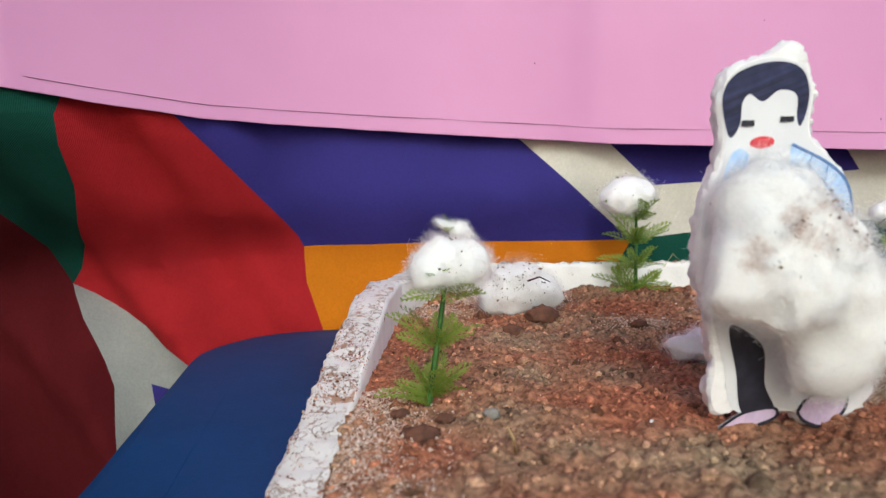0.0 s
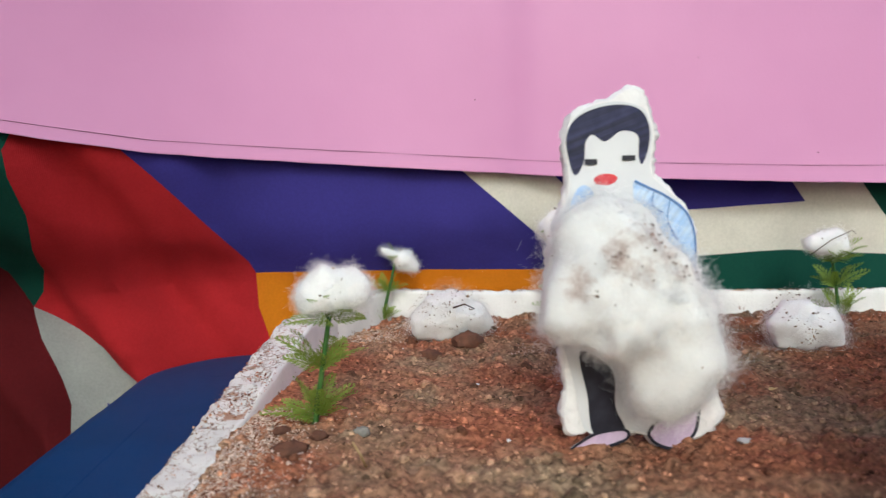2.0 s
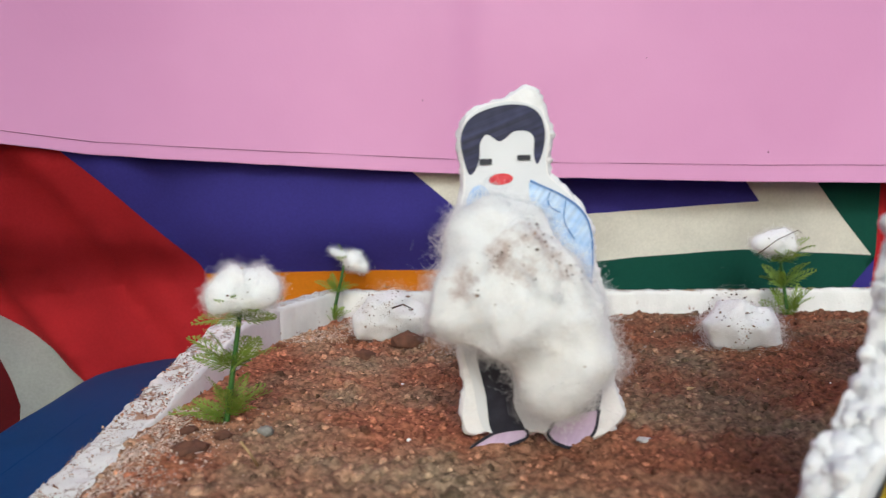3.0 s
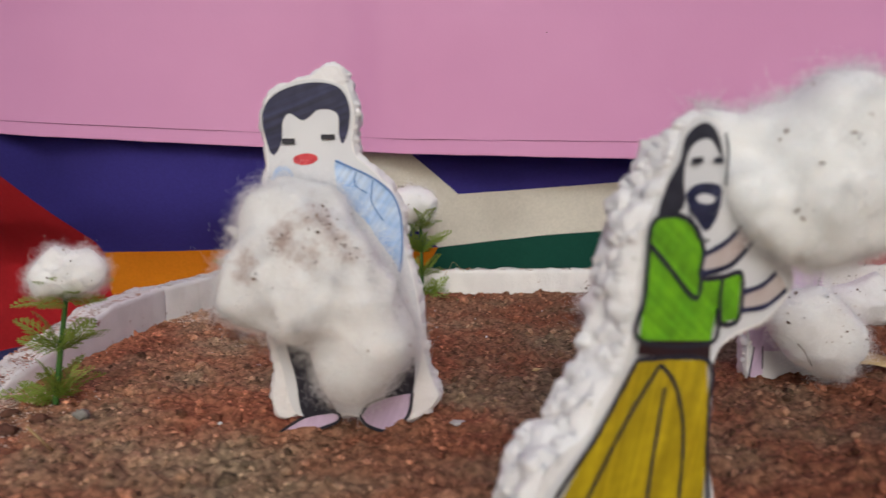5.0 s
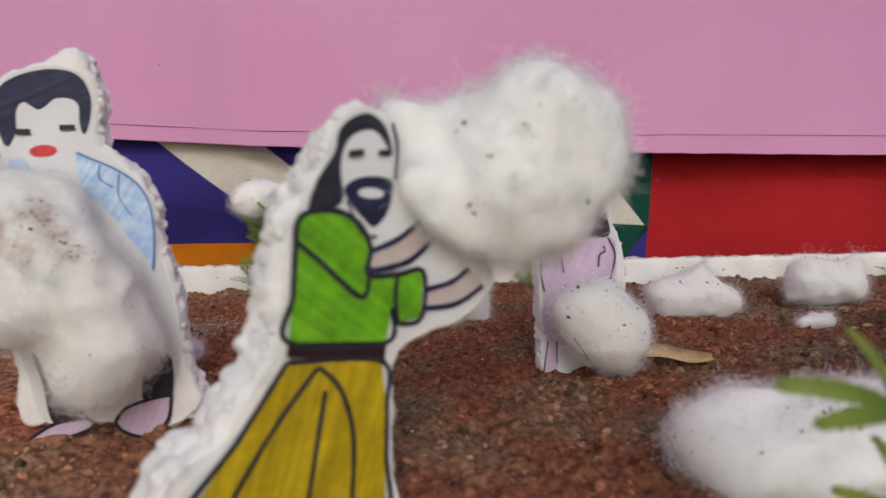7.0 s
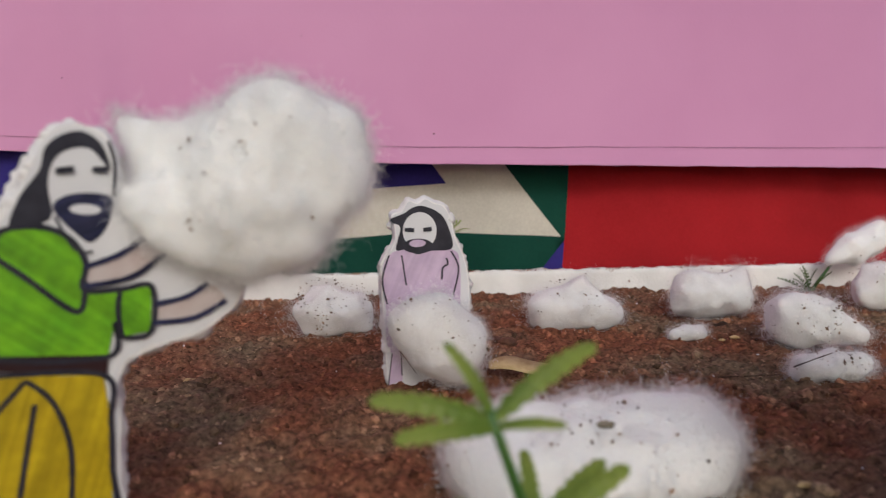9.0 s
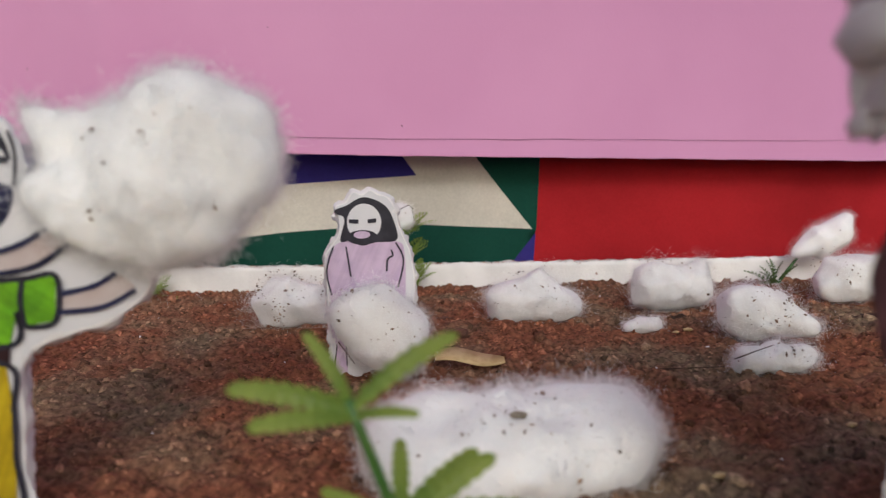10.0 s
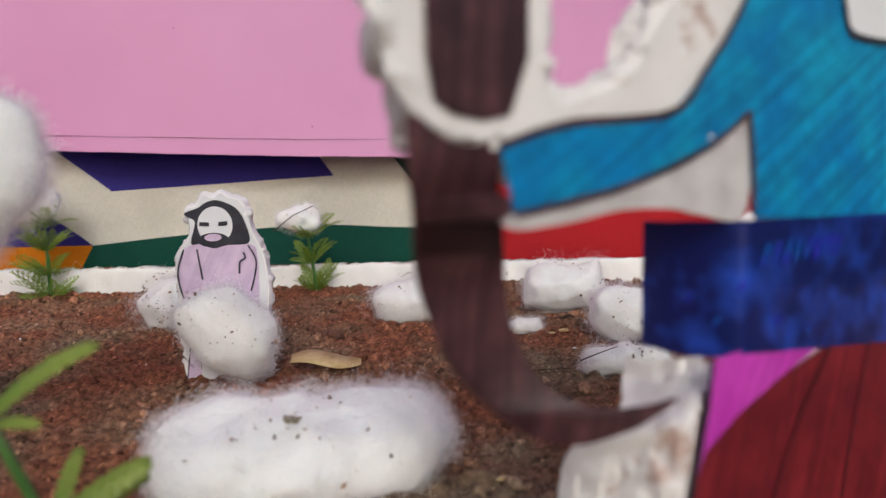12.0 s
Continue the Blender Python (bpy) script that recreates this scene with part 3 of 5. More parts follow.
def patch(name, outline, mat, parent, ahead=0.0):
    """One sewn-in piece of the cloth, laid on its hanging surface."""
    outline = [sag(x, z) for x, z in outline]
    bm = bmesh.new()
    vs = [bm.verts.new((x, 0, z)) for x, z in outline]
    for t in fill(outline):
        bm.faces.new([vs[i] for i in t])
    xs, zs = [q[0] for q in outline], [q[1] for q in outline]
    for axis, lo, hi, step in ((0, min(xs), max(xs), 0.012), (2, min(zs), max(zs), 0.02)):
        for k in range(math.ceil(lo / step), math.floor(hi / step) + 1):
            at, way = [0, 0, 0], [0, 0, 0]
            at[axis], way[axis] = k * step, 1
            bmesh.ops.bisect_plane(bm, geom=bm.verts[:] + bm.edges[:] + bm.faces[:], plane_co=at, plane_no=way)
    for v in bm.verts:
        w = min(1.0, max(0.0, (0.40 - v.co.x) / 0.14)) * min(1.0, max(0.0, (v.co.z - 0.03) / 0.06))
        w = w * w * (3 - 2 * w)
        y = wall_y(v.co.x, v.co.z) - ahead - 0.030 * w
        if v.co.z > 0.09:
            y = max(y, 0.739 - 1.23 * max(0.0, 0.25 - max(v.co.x, -0.35)) ** 2)      # behind the paper sheet
        v.co = (v.co.x - 0.043 * w * (v.co.x - 0.145), y, v.co.z - 0.043 * w * (v.co.z - 0.129))
    return part(name, bm, mat, parent, "", True)


floor = mesh_ob("floor", [(-0.8, -1.1, -0.76), (1.9, -1.1, -0.76), (1.9, 1.1, -0.76), (-0.8, 1.1, -0.76)], [(0, 1, 2, 3)], FLOOR)
tagged(floor, "grey concrete floor under the stall", "floor", kind="structure")

curtain = new("curtain")
tagged(curtain, "patchwork curtain of red, violet, cream, green and orange cloth", "curtain", kind="structure")
patch("red_panel", [(-0.083, 0.22), (-0.058, 0.22), (0.058, 0.069), (0.063, 0.059), (0.063, 0.024), (0.071, -0.034), (0.08, -0.10), (0.08, -0.74),
                    (0.0, -0.74), (0.0, -0.4), (-0.01, -0.075), (-0.038, -0.054), (-0.064, -0.031), (-0.075, -0.009), (-0.117, 0.040), (-0.092, 0.122), (-0.085, 0.175)], RED, curtain)
patch("blue_panel", [(-0.058, 0.22), (0.184, 0.22), (0.371, 0.042), (0.063, 0.059), (0.058, 0.069)], BLUE, curtain)
patch("orange_panel", [(0.063, 0.059), (0.371, 0.042), (0.29, -0.1), (0.29, -0.74), (0.08, -0.74), (0.08, -0.1), (0.071, -0.034), (0.063, 0.024)], ORANGE, curtain)
patch("cream_panel", [(0.184, 0.22), (0.266, 0.22), (0.392, 0.094), (0.607, 0.103), (0.524, 0.22), (0.591, 0.22), (0.669, 0.1195), (0.728, 0.044),
                      (0.59, 0.054), (0.47, 0.049), (0.371, 0.042)], CREAM, curtain)
patch("blue_panel", [(0.266, 0.22), (0.392, 0.094), (0.607, 0.103), (0.524, 0.22)], BLUE, curtain)
patch("green_panel", [(0.591, 0.22), (0.745, 0.22), (0.737, 0.117), (0.7325, 0.046), (0.728, 0.044), (0.669, 0.1195)], GREEN, curtain)
patch("green_panel", [(0.371, 0.042), (0.47, 0.049), (0.59, 0.054), (0.728, 0.044), (0.7325, 0.046), (0.7315, 0.040), (0.690, -0.012), (0.68, -0.1), (0.68, -0.74), (0.29, -0.74), (0.29, -0.1)], GREEN, curtain)
patch("blue_panel", [(0.7315, 0.040), (0.728, -0.012), (0.724, -0.1), (0.724, -0.74), (0.68, -0.74), (0.68, -0.1), (0.690, -0.012)], BLUE, curtain)
patch("red_panel", [(0.745, 0.22), (1.7, 0.22), (1.7, -0.74), (0.724, -0.74), (0.724, -0.1), (0.728, -0.012), (0.7315, 0.040), (0.7325, 0.046), (0.737, 0.117)], RED, curtain)
patch("green_panel", [(-0.60, 0.6), (-0.083, 0.6), (-0.083, 0.22), (-0.085, 0.175), (-0.092, 0.122), (-0.117, 0.040), (-0.133, 0.074), (-0.148, 0.112), (-0.25, 0.16), (-0.6, 0.3)], GREEN, curtain)
patch("maroon_panel", [(-0.148, 0.112), (-0.133, 0.074), (-0.117, 0.040), (-0.113, -0.018), (-0.109, -0.063), (-0.105, -0.118), (-0.103, -0.150), (-0.09, -0.74),
                    (-0.6, -0.74), (-0.6, 0.3), (-0.25, 0.16)], MAROON, curtain)
patch("shaded_white_panel", [(-0.117, 0.040), (-0.075, -0.009), (-0.064, -0.031), (-0.038, -0.054), (-0.01, -0.075), (0.0, -0.4), (0.0, -0.74), (-0.09, -0.74), (-0.103, -0.150),
                      (-0.105, -0.118), (-0.109, -0.063), (-0.113, -0.018)], SHADED_WHITE, curtain)
patch("blue_patch", [(-0.080, -0.064), (-0.062, -0.074), (-0.030, -0.11), (-0.078, -0.092)], BLUE, curtain, 0.002)


# unseen panel, added to keep light off the curtain's lower left
side = mesh_ob("left_shade_panel", [(x, y, z) for x in (-0.215, -0.225) for y, z in ((-0.15, -0.76), (0.60, -0.76), (0.60, 0.19), (-0.15, 0.19))],
               [(0, 1, 2, 3), (5, 4, 7, 6), (3, 2, 6, 7), (1, 5, 6, 2), (4, 0, 3, 7)], RED)
tagged(side, "unseen red panel added at the left to shade the curtain", "panel", kind="structure")


def pink_y(x, z=0.0):
    y = 0.727 - 1.23 * max(0.0, 0.25 - x) ** 2
    y += 0.013 / (1 + math.exp(-(x - 0.305) / 0.008)) - 0.013 / (1 + math.exp(-(x - 0.36) / 0.03))
    return y + 0.0018 * math.sin(x * 21 + 0.8) + 0.0006 * math.sin(x * 47) + 0.004 * math.sin(x * 8 + z * 3)


def pink_edge(x):
    return float(np.interp(x, (-0.12, -0.067, -0.003, 0.138, 0.341, 0.55, 1.08, 1.6), (0.176, 0.1665, 0.157, 0.1475, 0.1335, 0.124, 0.108, 0.10)))


def pink_line(x):
    return pink_edge(x) + float(np.interp(x, (-0.1, 0.1, 0.4, 1.1), (0.009, 0.012, 0.014, 0.021)))


xs = [-0.118 + 0.012 * i for i in range(144)]
vs, fs = [], []
NZ = 14
for x in xs:
    z0 = pink_edge(x) + 0.0006 * noise.noise((x * 40, 0, 0))
    for j in range(NZ):
        z = z0 + (0.0, 0.0009, 0.002)[j] if j < 3 else z0 + (0.75 - z0) * (j - 2) / (NZ - 3)
        vs.append((x, pink_y(x, z), z))
for i in range(len(xs) - 1):
    for j in range(NZ - 1):
        fs.append((i * NZ + j, (i + 1) * NZ + j, (i + 1) * NZ + j + 1, i * NZ + j + 1))
sheet = mesh_ob("paper_sheet", vs, fs, PINK, None, True)
solid = sheet.modifiers.new("thickness", "SOLIDIFY")
solid.thickness, solid.offset = 0.0005, 1.0
tagged(sheet, "large pink chart paper hung in front of the curtain", "paper sheet")
vs, fs = [], []
for x in [-0.10 + 0.006 * i for i in range(250)]:
    z = pink_line(x) + 0.0004 * noise.noise((x * 25, 5, 0)) + 0.0003 * (int(x * 7.0) % 2)
    w = 0.00022 + 0.0002 * noise.noise((x * 18, 1, 2))
    vs += [(x, pink_y(x, z) - 0.0012, z - w), (x, pink_y(x, z) - 0.0012, z + w)]
fs = [(2 * i, 2 * i + 2, 2 * i + 3, 2 * i + 1) for i in range(249)]
rule = mesh_ob("pencil_line", vs, fs, PENCIL, sheet)
tagged(rule, "thin dark ruled line")

# table under a royal-blue cloth, with a rounded corner and a hanging skirt
def table_outline(inset=0.0):
    pts = []
    x0, x1, y0, y1, r = -0.035 + inset, 1.35 - inset, -0.12 + inset, 0.752 - inset, 0.085
    for cx, cy, a0 in ((x1 - r, y1 - r, 0), (x0 + r, y1 - r, 90), (x0 + r, y0 + r, 180), (x1 - r, y0 + r, 270)):
        for k in range(7):
            a = radians(a0 + 15 * k)
            pts.append((cx + r * math.cos(a), cy + r * math.sin(a)))
    return pts


rings = [(0.045, -0.0284), (0.012, -0.0285), (0.004, -0.030), (0.0, -0.036), (-0.001, -0.06), (-0.003, -0.2), (-0.008, -0.45), (-0.012, -0.74)]
vs, fs = [], []
loops = []
for inset, z in rings:
    dense = []
    out = table_outline(inset)
    for a, b in zip(out, out[1:] + out[:1]):
        m = max(1, int(math.dist(table_outline()[out.index(a)], table_outline()[(out.index(a) + 1) % len(out)]) / 0.02))
        dense += [(a[0] + (b[0] - a[0]) * j / m, a[1] + (b[1] - a[1]) * j / m) for j in range(m)]
    loops.append([(x, y, z) for x, y in dense])
n = len(loops[0])
for ring, (inset, z) in zip(loops, rings):
    for k, (x, y, zz) in enumerate(ring):
        w = max(0.0, (-0.05 - z)) * 0.045 * math.sin(k * 0.7 + 1.2 * math.sin(k * 0.21))
        cx, cy = x - 0.65, y - 0.3
        r = math.hypot(cx, cy)
        vs.append((x + cx / r * w, y + min(0.0, cy / r * w), zz + (0.0012 * noise.noise((x * 20, y * 20, 0)) if z > -0.05 else 0)))
top, skirt = [tuple(range(n))], []
for j in range(len(rings) - 1):
    for k in range(n):
        a, b = j * n + k, j * n + (k + 1) % n
        (top if j < 3 else skirt).append((a, a + n, b + n, b))
table = new("table")
mesh_ob("table_top", vs[:4 * n], top, NAVY, table, True)
mesh_ob("skirt", vs[3 * n:], [tuple(v - 3 * n for v in f) for f in skirt], NAVY, table, True)
tagged(table, "table covered to the floor in royal-blue cloth", "table")


# ---------------------------------------------------------------- the foam tray and its soil
def back_line(x):
    return 0.722 - 0.125 * (x - 0.42)


def left_line(y):
    return 0.0758 + 0.169 * (y - 0.30)


def rim_z(y):
    """The left rim falls away towards the front."""
    return min(max(-0.0256 + 0.197 * (y - 0.30), -0.021), 0.029)


def back_rim_z(x):
    return float(np.interp(x, (0.13, 0.25, 0.5, 1.1), (0.029, 0.025, 0.0225, 0.021)))


def foam_wall(name, a, b, width, z0, top, parent, seed, steps=90):
    """A foam strip from a to b (its inner foot), smooth inside, with a crusted rim whose height follows top(x, y)."""
    ax, ay = a
    dx, dy = b[0] - ax, b[1] - ay
    ln = math.hypot(dx, dy)
    ux, uy = dx / ln, dy / ln
    ox, oy = -uy, ux
    across = [0, 0, 0.0004, 0.0018] + [0.0018 + (width - 0.0040) * k / 7 for k in range(1, 8)] + [width - 0.0006, width, width]
    below = [None, 0.004, 0.0014, 0.0] + [0.0] * 6 + [0.0, 0.0014, 0.006, None]
    vs, fs, idx = [], [], []
    m = len(across)
    for i in range(steps + 1):
        s = ln * i / steps
        z1 = top(ax + ux * s, ay + uy * s)
        for o, drop in zip(across, below):
            px, py = ax + ux * s + ox * o, ay + uy * s + oy * o
            z = z0 if drop is None else z1 - drop
            r = 0.0 if drop is None or drop > 0.003 else 0.0016 * fbm(px * 90, py * 90, seed, 3) + 0.0009 * noise.noise((px * 330, py * 330, seed))
            vs.append((px + ox * r * 0.8, py + oy * r * 0.8, z + r * (1.0 if 0 < o < width else 0.3)))
    for i in range(steps):
        for j in range(m - 1):
            fs.append((i * m + j, (i + 1) * m + j, (i + 1) * m + j + 1, i * m + j + 1))
            idx.append(0 if j < 3 or j > m - 4 else 1)
    fs += [tuple(range(m))[::-1], tuple(steps * m + j for j in range(m))]
    return mesh_ob(name, vs, fs, [FOAM_WALL, FOAM_RIM], parent, True, idx + [0, 0])


tray = new("foam_tray")
tray.location = (0, 0, 0)
tagged(tray, "white foam tray with a soil-stained rim on the table", "tray")
foam_wall("left_wall", (left_line(0.04), 0.04), (left_line(0.655), 0.655), 0.026, -0.029, lambda x, y: rim_z(y), tray, 1, 300)
foam_wall("corner_wall", (left_line(0.652), 0.652), (0.182, back_line(0.182) + 0.0015), 0.019, -0.0285, lambda x, y: 0.0287 - 0.02 * max(0, x - 0.15), tray, 2, 60)
foam_wall("back_wall", (0.170, back_line(0.170)), (1.09, back_line(1.09)), 0.012, -0.029, lambda x, y: back_rim_z(x), tray, 3, 320)
foam_wall("right_wall", (1.08, back_line(1.09)), (1.05, 0.04), 0.019, -0.029, lambda x, y: 0.020, tray, 4)
foam_wall("front_wall", (1.05, 0.035), (left_line(0.04), 0.035), 0.018, -0.0292, lambda x, y: min(0.0195, -0.021 + 0.3 * max(0.0, x - 0.05)), tray, 5)
base = bmesh.new()
for q in ((0.03, 0.035), (1.06, 0.035), (1.09, 0.64), (0.18, 0.75), (0.13, 0.65)):
    base.verts.new((*q, -0.0265))
base.faces.new(base.verts[:])
part("tray_base", base, FOAM_WALL, tray)


def inside(x, y):
    if not (0.04 < y < back_line(x) + 0.003 and left_line(y) - 0.003 < x < 1.075):
        return False
    return y < 0.652 or (x - left_line(0.652)) / (0.182 - left_line(0.652)) > (y - 0.652) / (back_line(0.182) - 0.652) - 0.03


def soil_z(x, y):
    z = 0.0030 * fbm(x * 14, y * 14, 0.3, 3) + 0.0026 * fbm(x * 60, y * 60, 1.7, 3) + 0.0036 * noise.noise((x * 150, y * 150, 4)) + 0.0012 * noise.noise((x * 330, y * 330, 2))
    w = min(1.0, max(0.0, 1 - (x - left_line(y)) / 0.06)) ** 2
    low = min(0.0, rim_z(y) - 0.0005)                 # the ground slopes down to the low front of the rim
    z -= 0.006 * math.exp(-((x - 0.300) / 0.040) ** 2 - ((y - 0.375) / 0.030) ** 2)    # trodden down at the foot of a cut-out
    return z * (1 - 0.6 * w) + low * w


def crumb(x, y):
    """Rounded crumbs of earth pressed together, of two sizes."""
    k = 0.5 + 0.5 * min(1.0, max(0.0, (x - 0.28) / 0.2))
    a = noise.voronoi((x * 150 + 0.6 * noise.noise((x * 90, y * 90, 1)), y * 150, 0.4))[0]
    b = noise.voronoi((x * 330, y * 330, 2.3))[0]
    return 0.0034 * (0.45 - a[0] ** 2) * max(0.15, 0.7 + noise.noise((x * 45, y * 45, 6))) * k + 0.0022 * (0.4 - b[0] ** 2) * k


step = 0.0016
nx, ny = int(1.05 / step), int(0.74 / step)
ids, vs, fs = {}, [], []
for i in range(nx):
    for j in range(ny):
        x, y = 0.028 + i * step, 0.04 + j * step
        if inside(x, y):
            ids[i, j] = len(vs)
            vs.append((x, y, soil_z(x, y) + (crumb(x, y) if y > 0.18 else 0.0)))
for (i, j) in ids:
    if (i + 1, j) in ids and (i, j + 1) in ids and (i + 1, j + 1) in ids:
        fs.append((ids[i, j], ids[i + 1, j], ids[i + 1, j + 1], ids[i, j + 1]))
soil = mesh_ob("soil", vs, fs, SOIL, None, True)
tagged(soil, "reddish-brown crumbly soil with greyish patches in the tray", "soil", kind="structure")


def scatter(name, count, size, mat, seed, where, label, zoff=0.0, spread=0.6, tiny=False):
    """Loose rounded crumbs, as one mesh of many little uneven lumps."""
    rng = np.random.default_rng(seed)
    bm = bmesh.new()
    bmesh.ops.create_icosphere(bm, subdivisions=1, radius=1.0)
    ball = np.array([v.co[:] for v in bm.verts])
    tri = np.array([[v.index for v in f.verts] for f in bm.faces])
    bm.free()
    if tiny:
        ball = np.array([(1, 0, 0), (0, 1, 0), (-1, 0, 0), (0, -1, 0), (0, 0, 1), (0, 0, -1)], float)
        tri = np.array([(0, 1, 4), (1, 2, 4), (2, 3, 4), (3, 0, 4), (1, 0, 5), (2, 1, 5), (3, 2, 5), (0, 3, 5)])
    at = np.array(where(rng, count))
    n, m = len(at), len(ball)
    s = size * (0.25 + rng.gamma(1.3, spread / 1.25, n))
    q = rng.normal(0, 1, (n, 3, 3))
    a = q[:, 0] / np.linalg.norm(q[:, 0], axis=1)[:, None]
    b = np.cross(a, q[:, 1])
    b /= np.linalg.norm(b, axis=1)[:, None]
    turn = np.stack([a, b, np.cross(a, b)], 2)
    lump = ball[None] * rng.uniform(0.62, 1.25, (n, m, 1)) * s[:, None, None] * np.stack([np.ones(n), rng.uniform(0.6, 1.1, n), rng.uniform(0.5, 1.0, n)], 1)[:, None, :]
    v = np.einsum("nij,nmj->nmi", turn, lump) + at[:, None, :] + np.array((0, 0, zoff))
    f = tri[None] + (np.arange(n) * m)[:, None, None]
    ob = mesh_ob(name, v.reshape(-1, 3).tolist(), f.reshape(-1, 3).tolist(), mat, None, True)
    return tagged(ob, label, "soil", kind="stuff")


def on_soil(x0, x1, y0, y1):
    def where(rng, count):
        out = []
        while len(out) < count:
            x, y = rng.uniform(x0, x1), rng.uniform(y0, y1)
            if inside(x, y):
                out.append((x, y, soil_z(x, y)))
        return out
    return where


scatter("soil_grains", 31000, 0.00120, GRAIN, 11, on_soil(0.07, 1.06, 0.2, 0.76), "fine reddish and greyish grains of soil")
scatter("soil_clods", 5200, 0.0019, GRAIN, 12, on_soil(0.08, 1.06, 0.2, 0.75), "small crumbled clods of red soil")
scatter("foam_crumbs", 100, 0.00075, FOAM, 13, on_soil(0.08, 1.05, 0.22, 0.74), "white crumbs of foam lying on the soil", 0.001)


def on_rim(rng, count):
    out = []
    while len(out) < count:
        y = rng.uniform(0.25, 0.55)
        o = rng.uniform(-0.025, 0.0)
        if fbm(y * 40, o * 60, 9.1, 3) > -0.1:
            out.append((left_line(y) + o, y, rim_z(y)))
    return out


scatter("rim_dirt", 1500, 0.00042, GRAIN, 14, on_rim, "red soil spilt on the rim of the tray", tiny=True)


def on_back_rim(rng, count):
    out = []
    while len(out) < count:
        x, o = rng.uniform(0.18, 1.06), rng.uniform(0.0003, 0.009)
        if fbm(x * 30, o * 100, 3.3, 3) > 0.0:
            out.append((x, back_line(x) + o, back_rim_z(x) + 0.0002))
    return out


scatter("rim_dirt", 1300, 0.00045, GRAIN, 16, on_back_rim, "brown soil crumbs on the tray's back rim", tiny=True)


def on_bank(rng, count):
    out = []
    while len(out) < count:
        y = rng.uniform(0.26, 0.47)
        x = left_line(y) + abs(rng.normal(0, 0.018 + 0.07 * max(0.0, 0.42 - y)))
        if inside(x, y):
            out.append((x, y, soil_z(x, y)))
    for cx, cy in ((0.307, 0.592), (0.20, 0.70), (0.165, 0.66)):
        for k in range(count // 6):
            x, y = rng.normal(cx, 0.013), rng.normal(cy, 0.012)
            if inside(x, y):
                out.append((x, y, soil_z(x, y)))
    return out


DUST = material("foam_dust", (0.68, 0.55, 0.47), (0.50, 0.34, 0.26), 200.0, 0.9, island=0.3)
scatter("foam_dust", 15000, 0.00042, DUST, 15, on_bank, "pale foam dust strewn over the soil", 0.0006, tiny=True)


# ---------------------------------------------------------------- cut-out figures, as plain coloured shapes on foam
def closed(pts):
    return list(pts) + [pts[0]]


HAIR = [(-36, 131.8), (-39, 144.2), (-38.4, 151.3), (-34.5, 157.4), (-26.9, 161.5), (-16, 163.7), (-6.5, 162.7), (-1.1, 158.7), (1.4, 150.6), (0.2, 141.3), (-2.6, 135.4),
        (-4.2, 140), (-4.1, 148), (-7.4, 151), (-13.4, 151.1), (-17.5, 148), (-21.1, 146.5), (-26.5, 149.8), (-29.8, 145.9), (-30.5, 137.9), (-33.3, 131.8)]
PAPER_A = [(-30, 6), (-36, 30), (-42, 52.3), (-46, 69.1), (-46, 91), (-43.2, 104.5), (-38, 120.6), (-37.4, 134), (-38.6, 146.1), (-37.2, 154.8), (-32, 160.8), (-24, 164), (-14, 165.2), (-6, 163.6), (-0.5, 160.5), (2.6, 150), (1.4, 137.2),
           (3.2, 129.1), (10.8, 122.2), (18.5, 113.9), (23, 102.7), (24.6, 86.1), (29.8, 60.9), (31.6, 35.3), (27, 14), (23.4, 2), (13.7, -4.2), (4.4, -1.3), (0.6, 3.4), (-11.2, 5.9)]
BOARD = [(-27, 8), (-32, 4.6), (-38.5, 5.5), (-41, 14), (-39.4, 27.1), (-42.6, 52.3), (-47.3, 69.1), (-47.5, 91), (-44.6, 104.5), (-38.9, 120.6), (-38.2, 134), (-39.2, 146.1), (-37.8, 154.8),
         (-33, 160.5), (-24.2, 164.6), (-17.4, 166), (-12.4, 169.2), (-7.3, 171.2), (-2.4, 169.6), (0.3, 162.6), (2, 156.8), (3.8, 149.2), (2.4, 137.2), (4, 129.1), (11.2, 122.7),
         (18.9, 114.3), (23.4, 102.7), (25.1, 86.1), (30.7, 60.9), (32.4, 35.3), (37, 18), (39, 10.8), (31.6, 2.9), (24.8, 0), (13.6, -3.8), (5.1, -3), (-0.6, 3), (-11.9, 4.5), (-22, 7)]
SLEEVE = [(-6.4, 127.6), (0.1, 124.6), (9.8, 119.8), (18.6, 112.8), (22.6, 104.5), (23.8, 95), (23.6, 84.7), (22.4, 74), (18.5, 81), (12.8, 89.2), (8, 97.3), (-0.6, 106.9), (-5.4, 112.2)]
SHOE = [(-38.1, -3.0), (-33.9, 0.3), (-24.5, 5.0), (-11.2, 6.2), (-10.1, 1.6), (-23.6, -2.8), (-33.7, -4.1)]
HEEL = [(0.6, 3.4), (4.9, 9.3), (14, 12.8), (25.3, 14.6), (26, 11.7), (23.4, 2), (13.7, -4.2), (4.4, -1.3)]
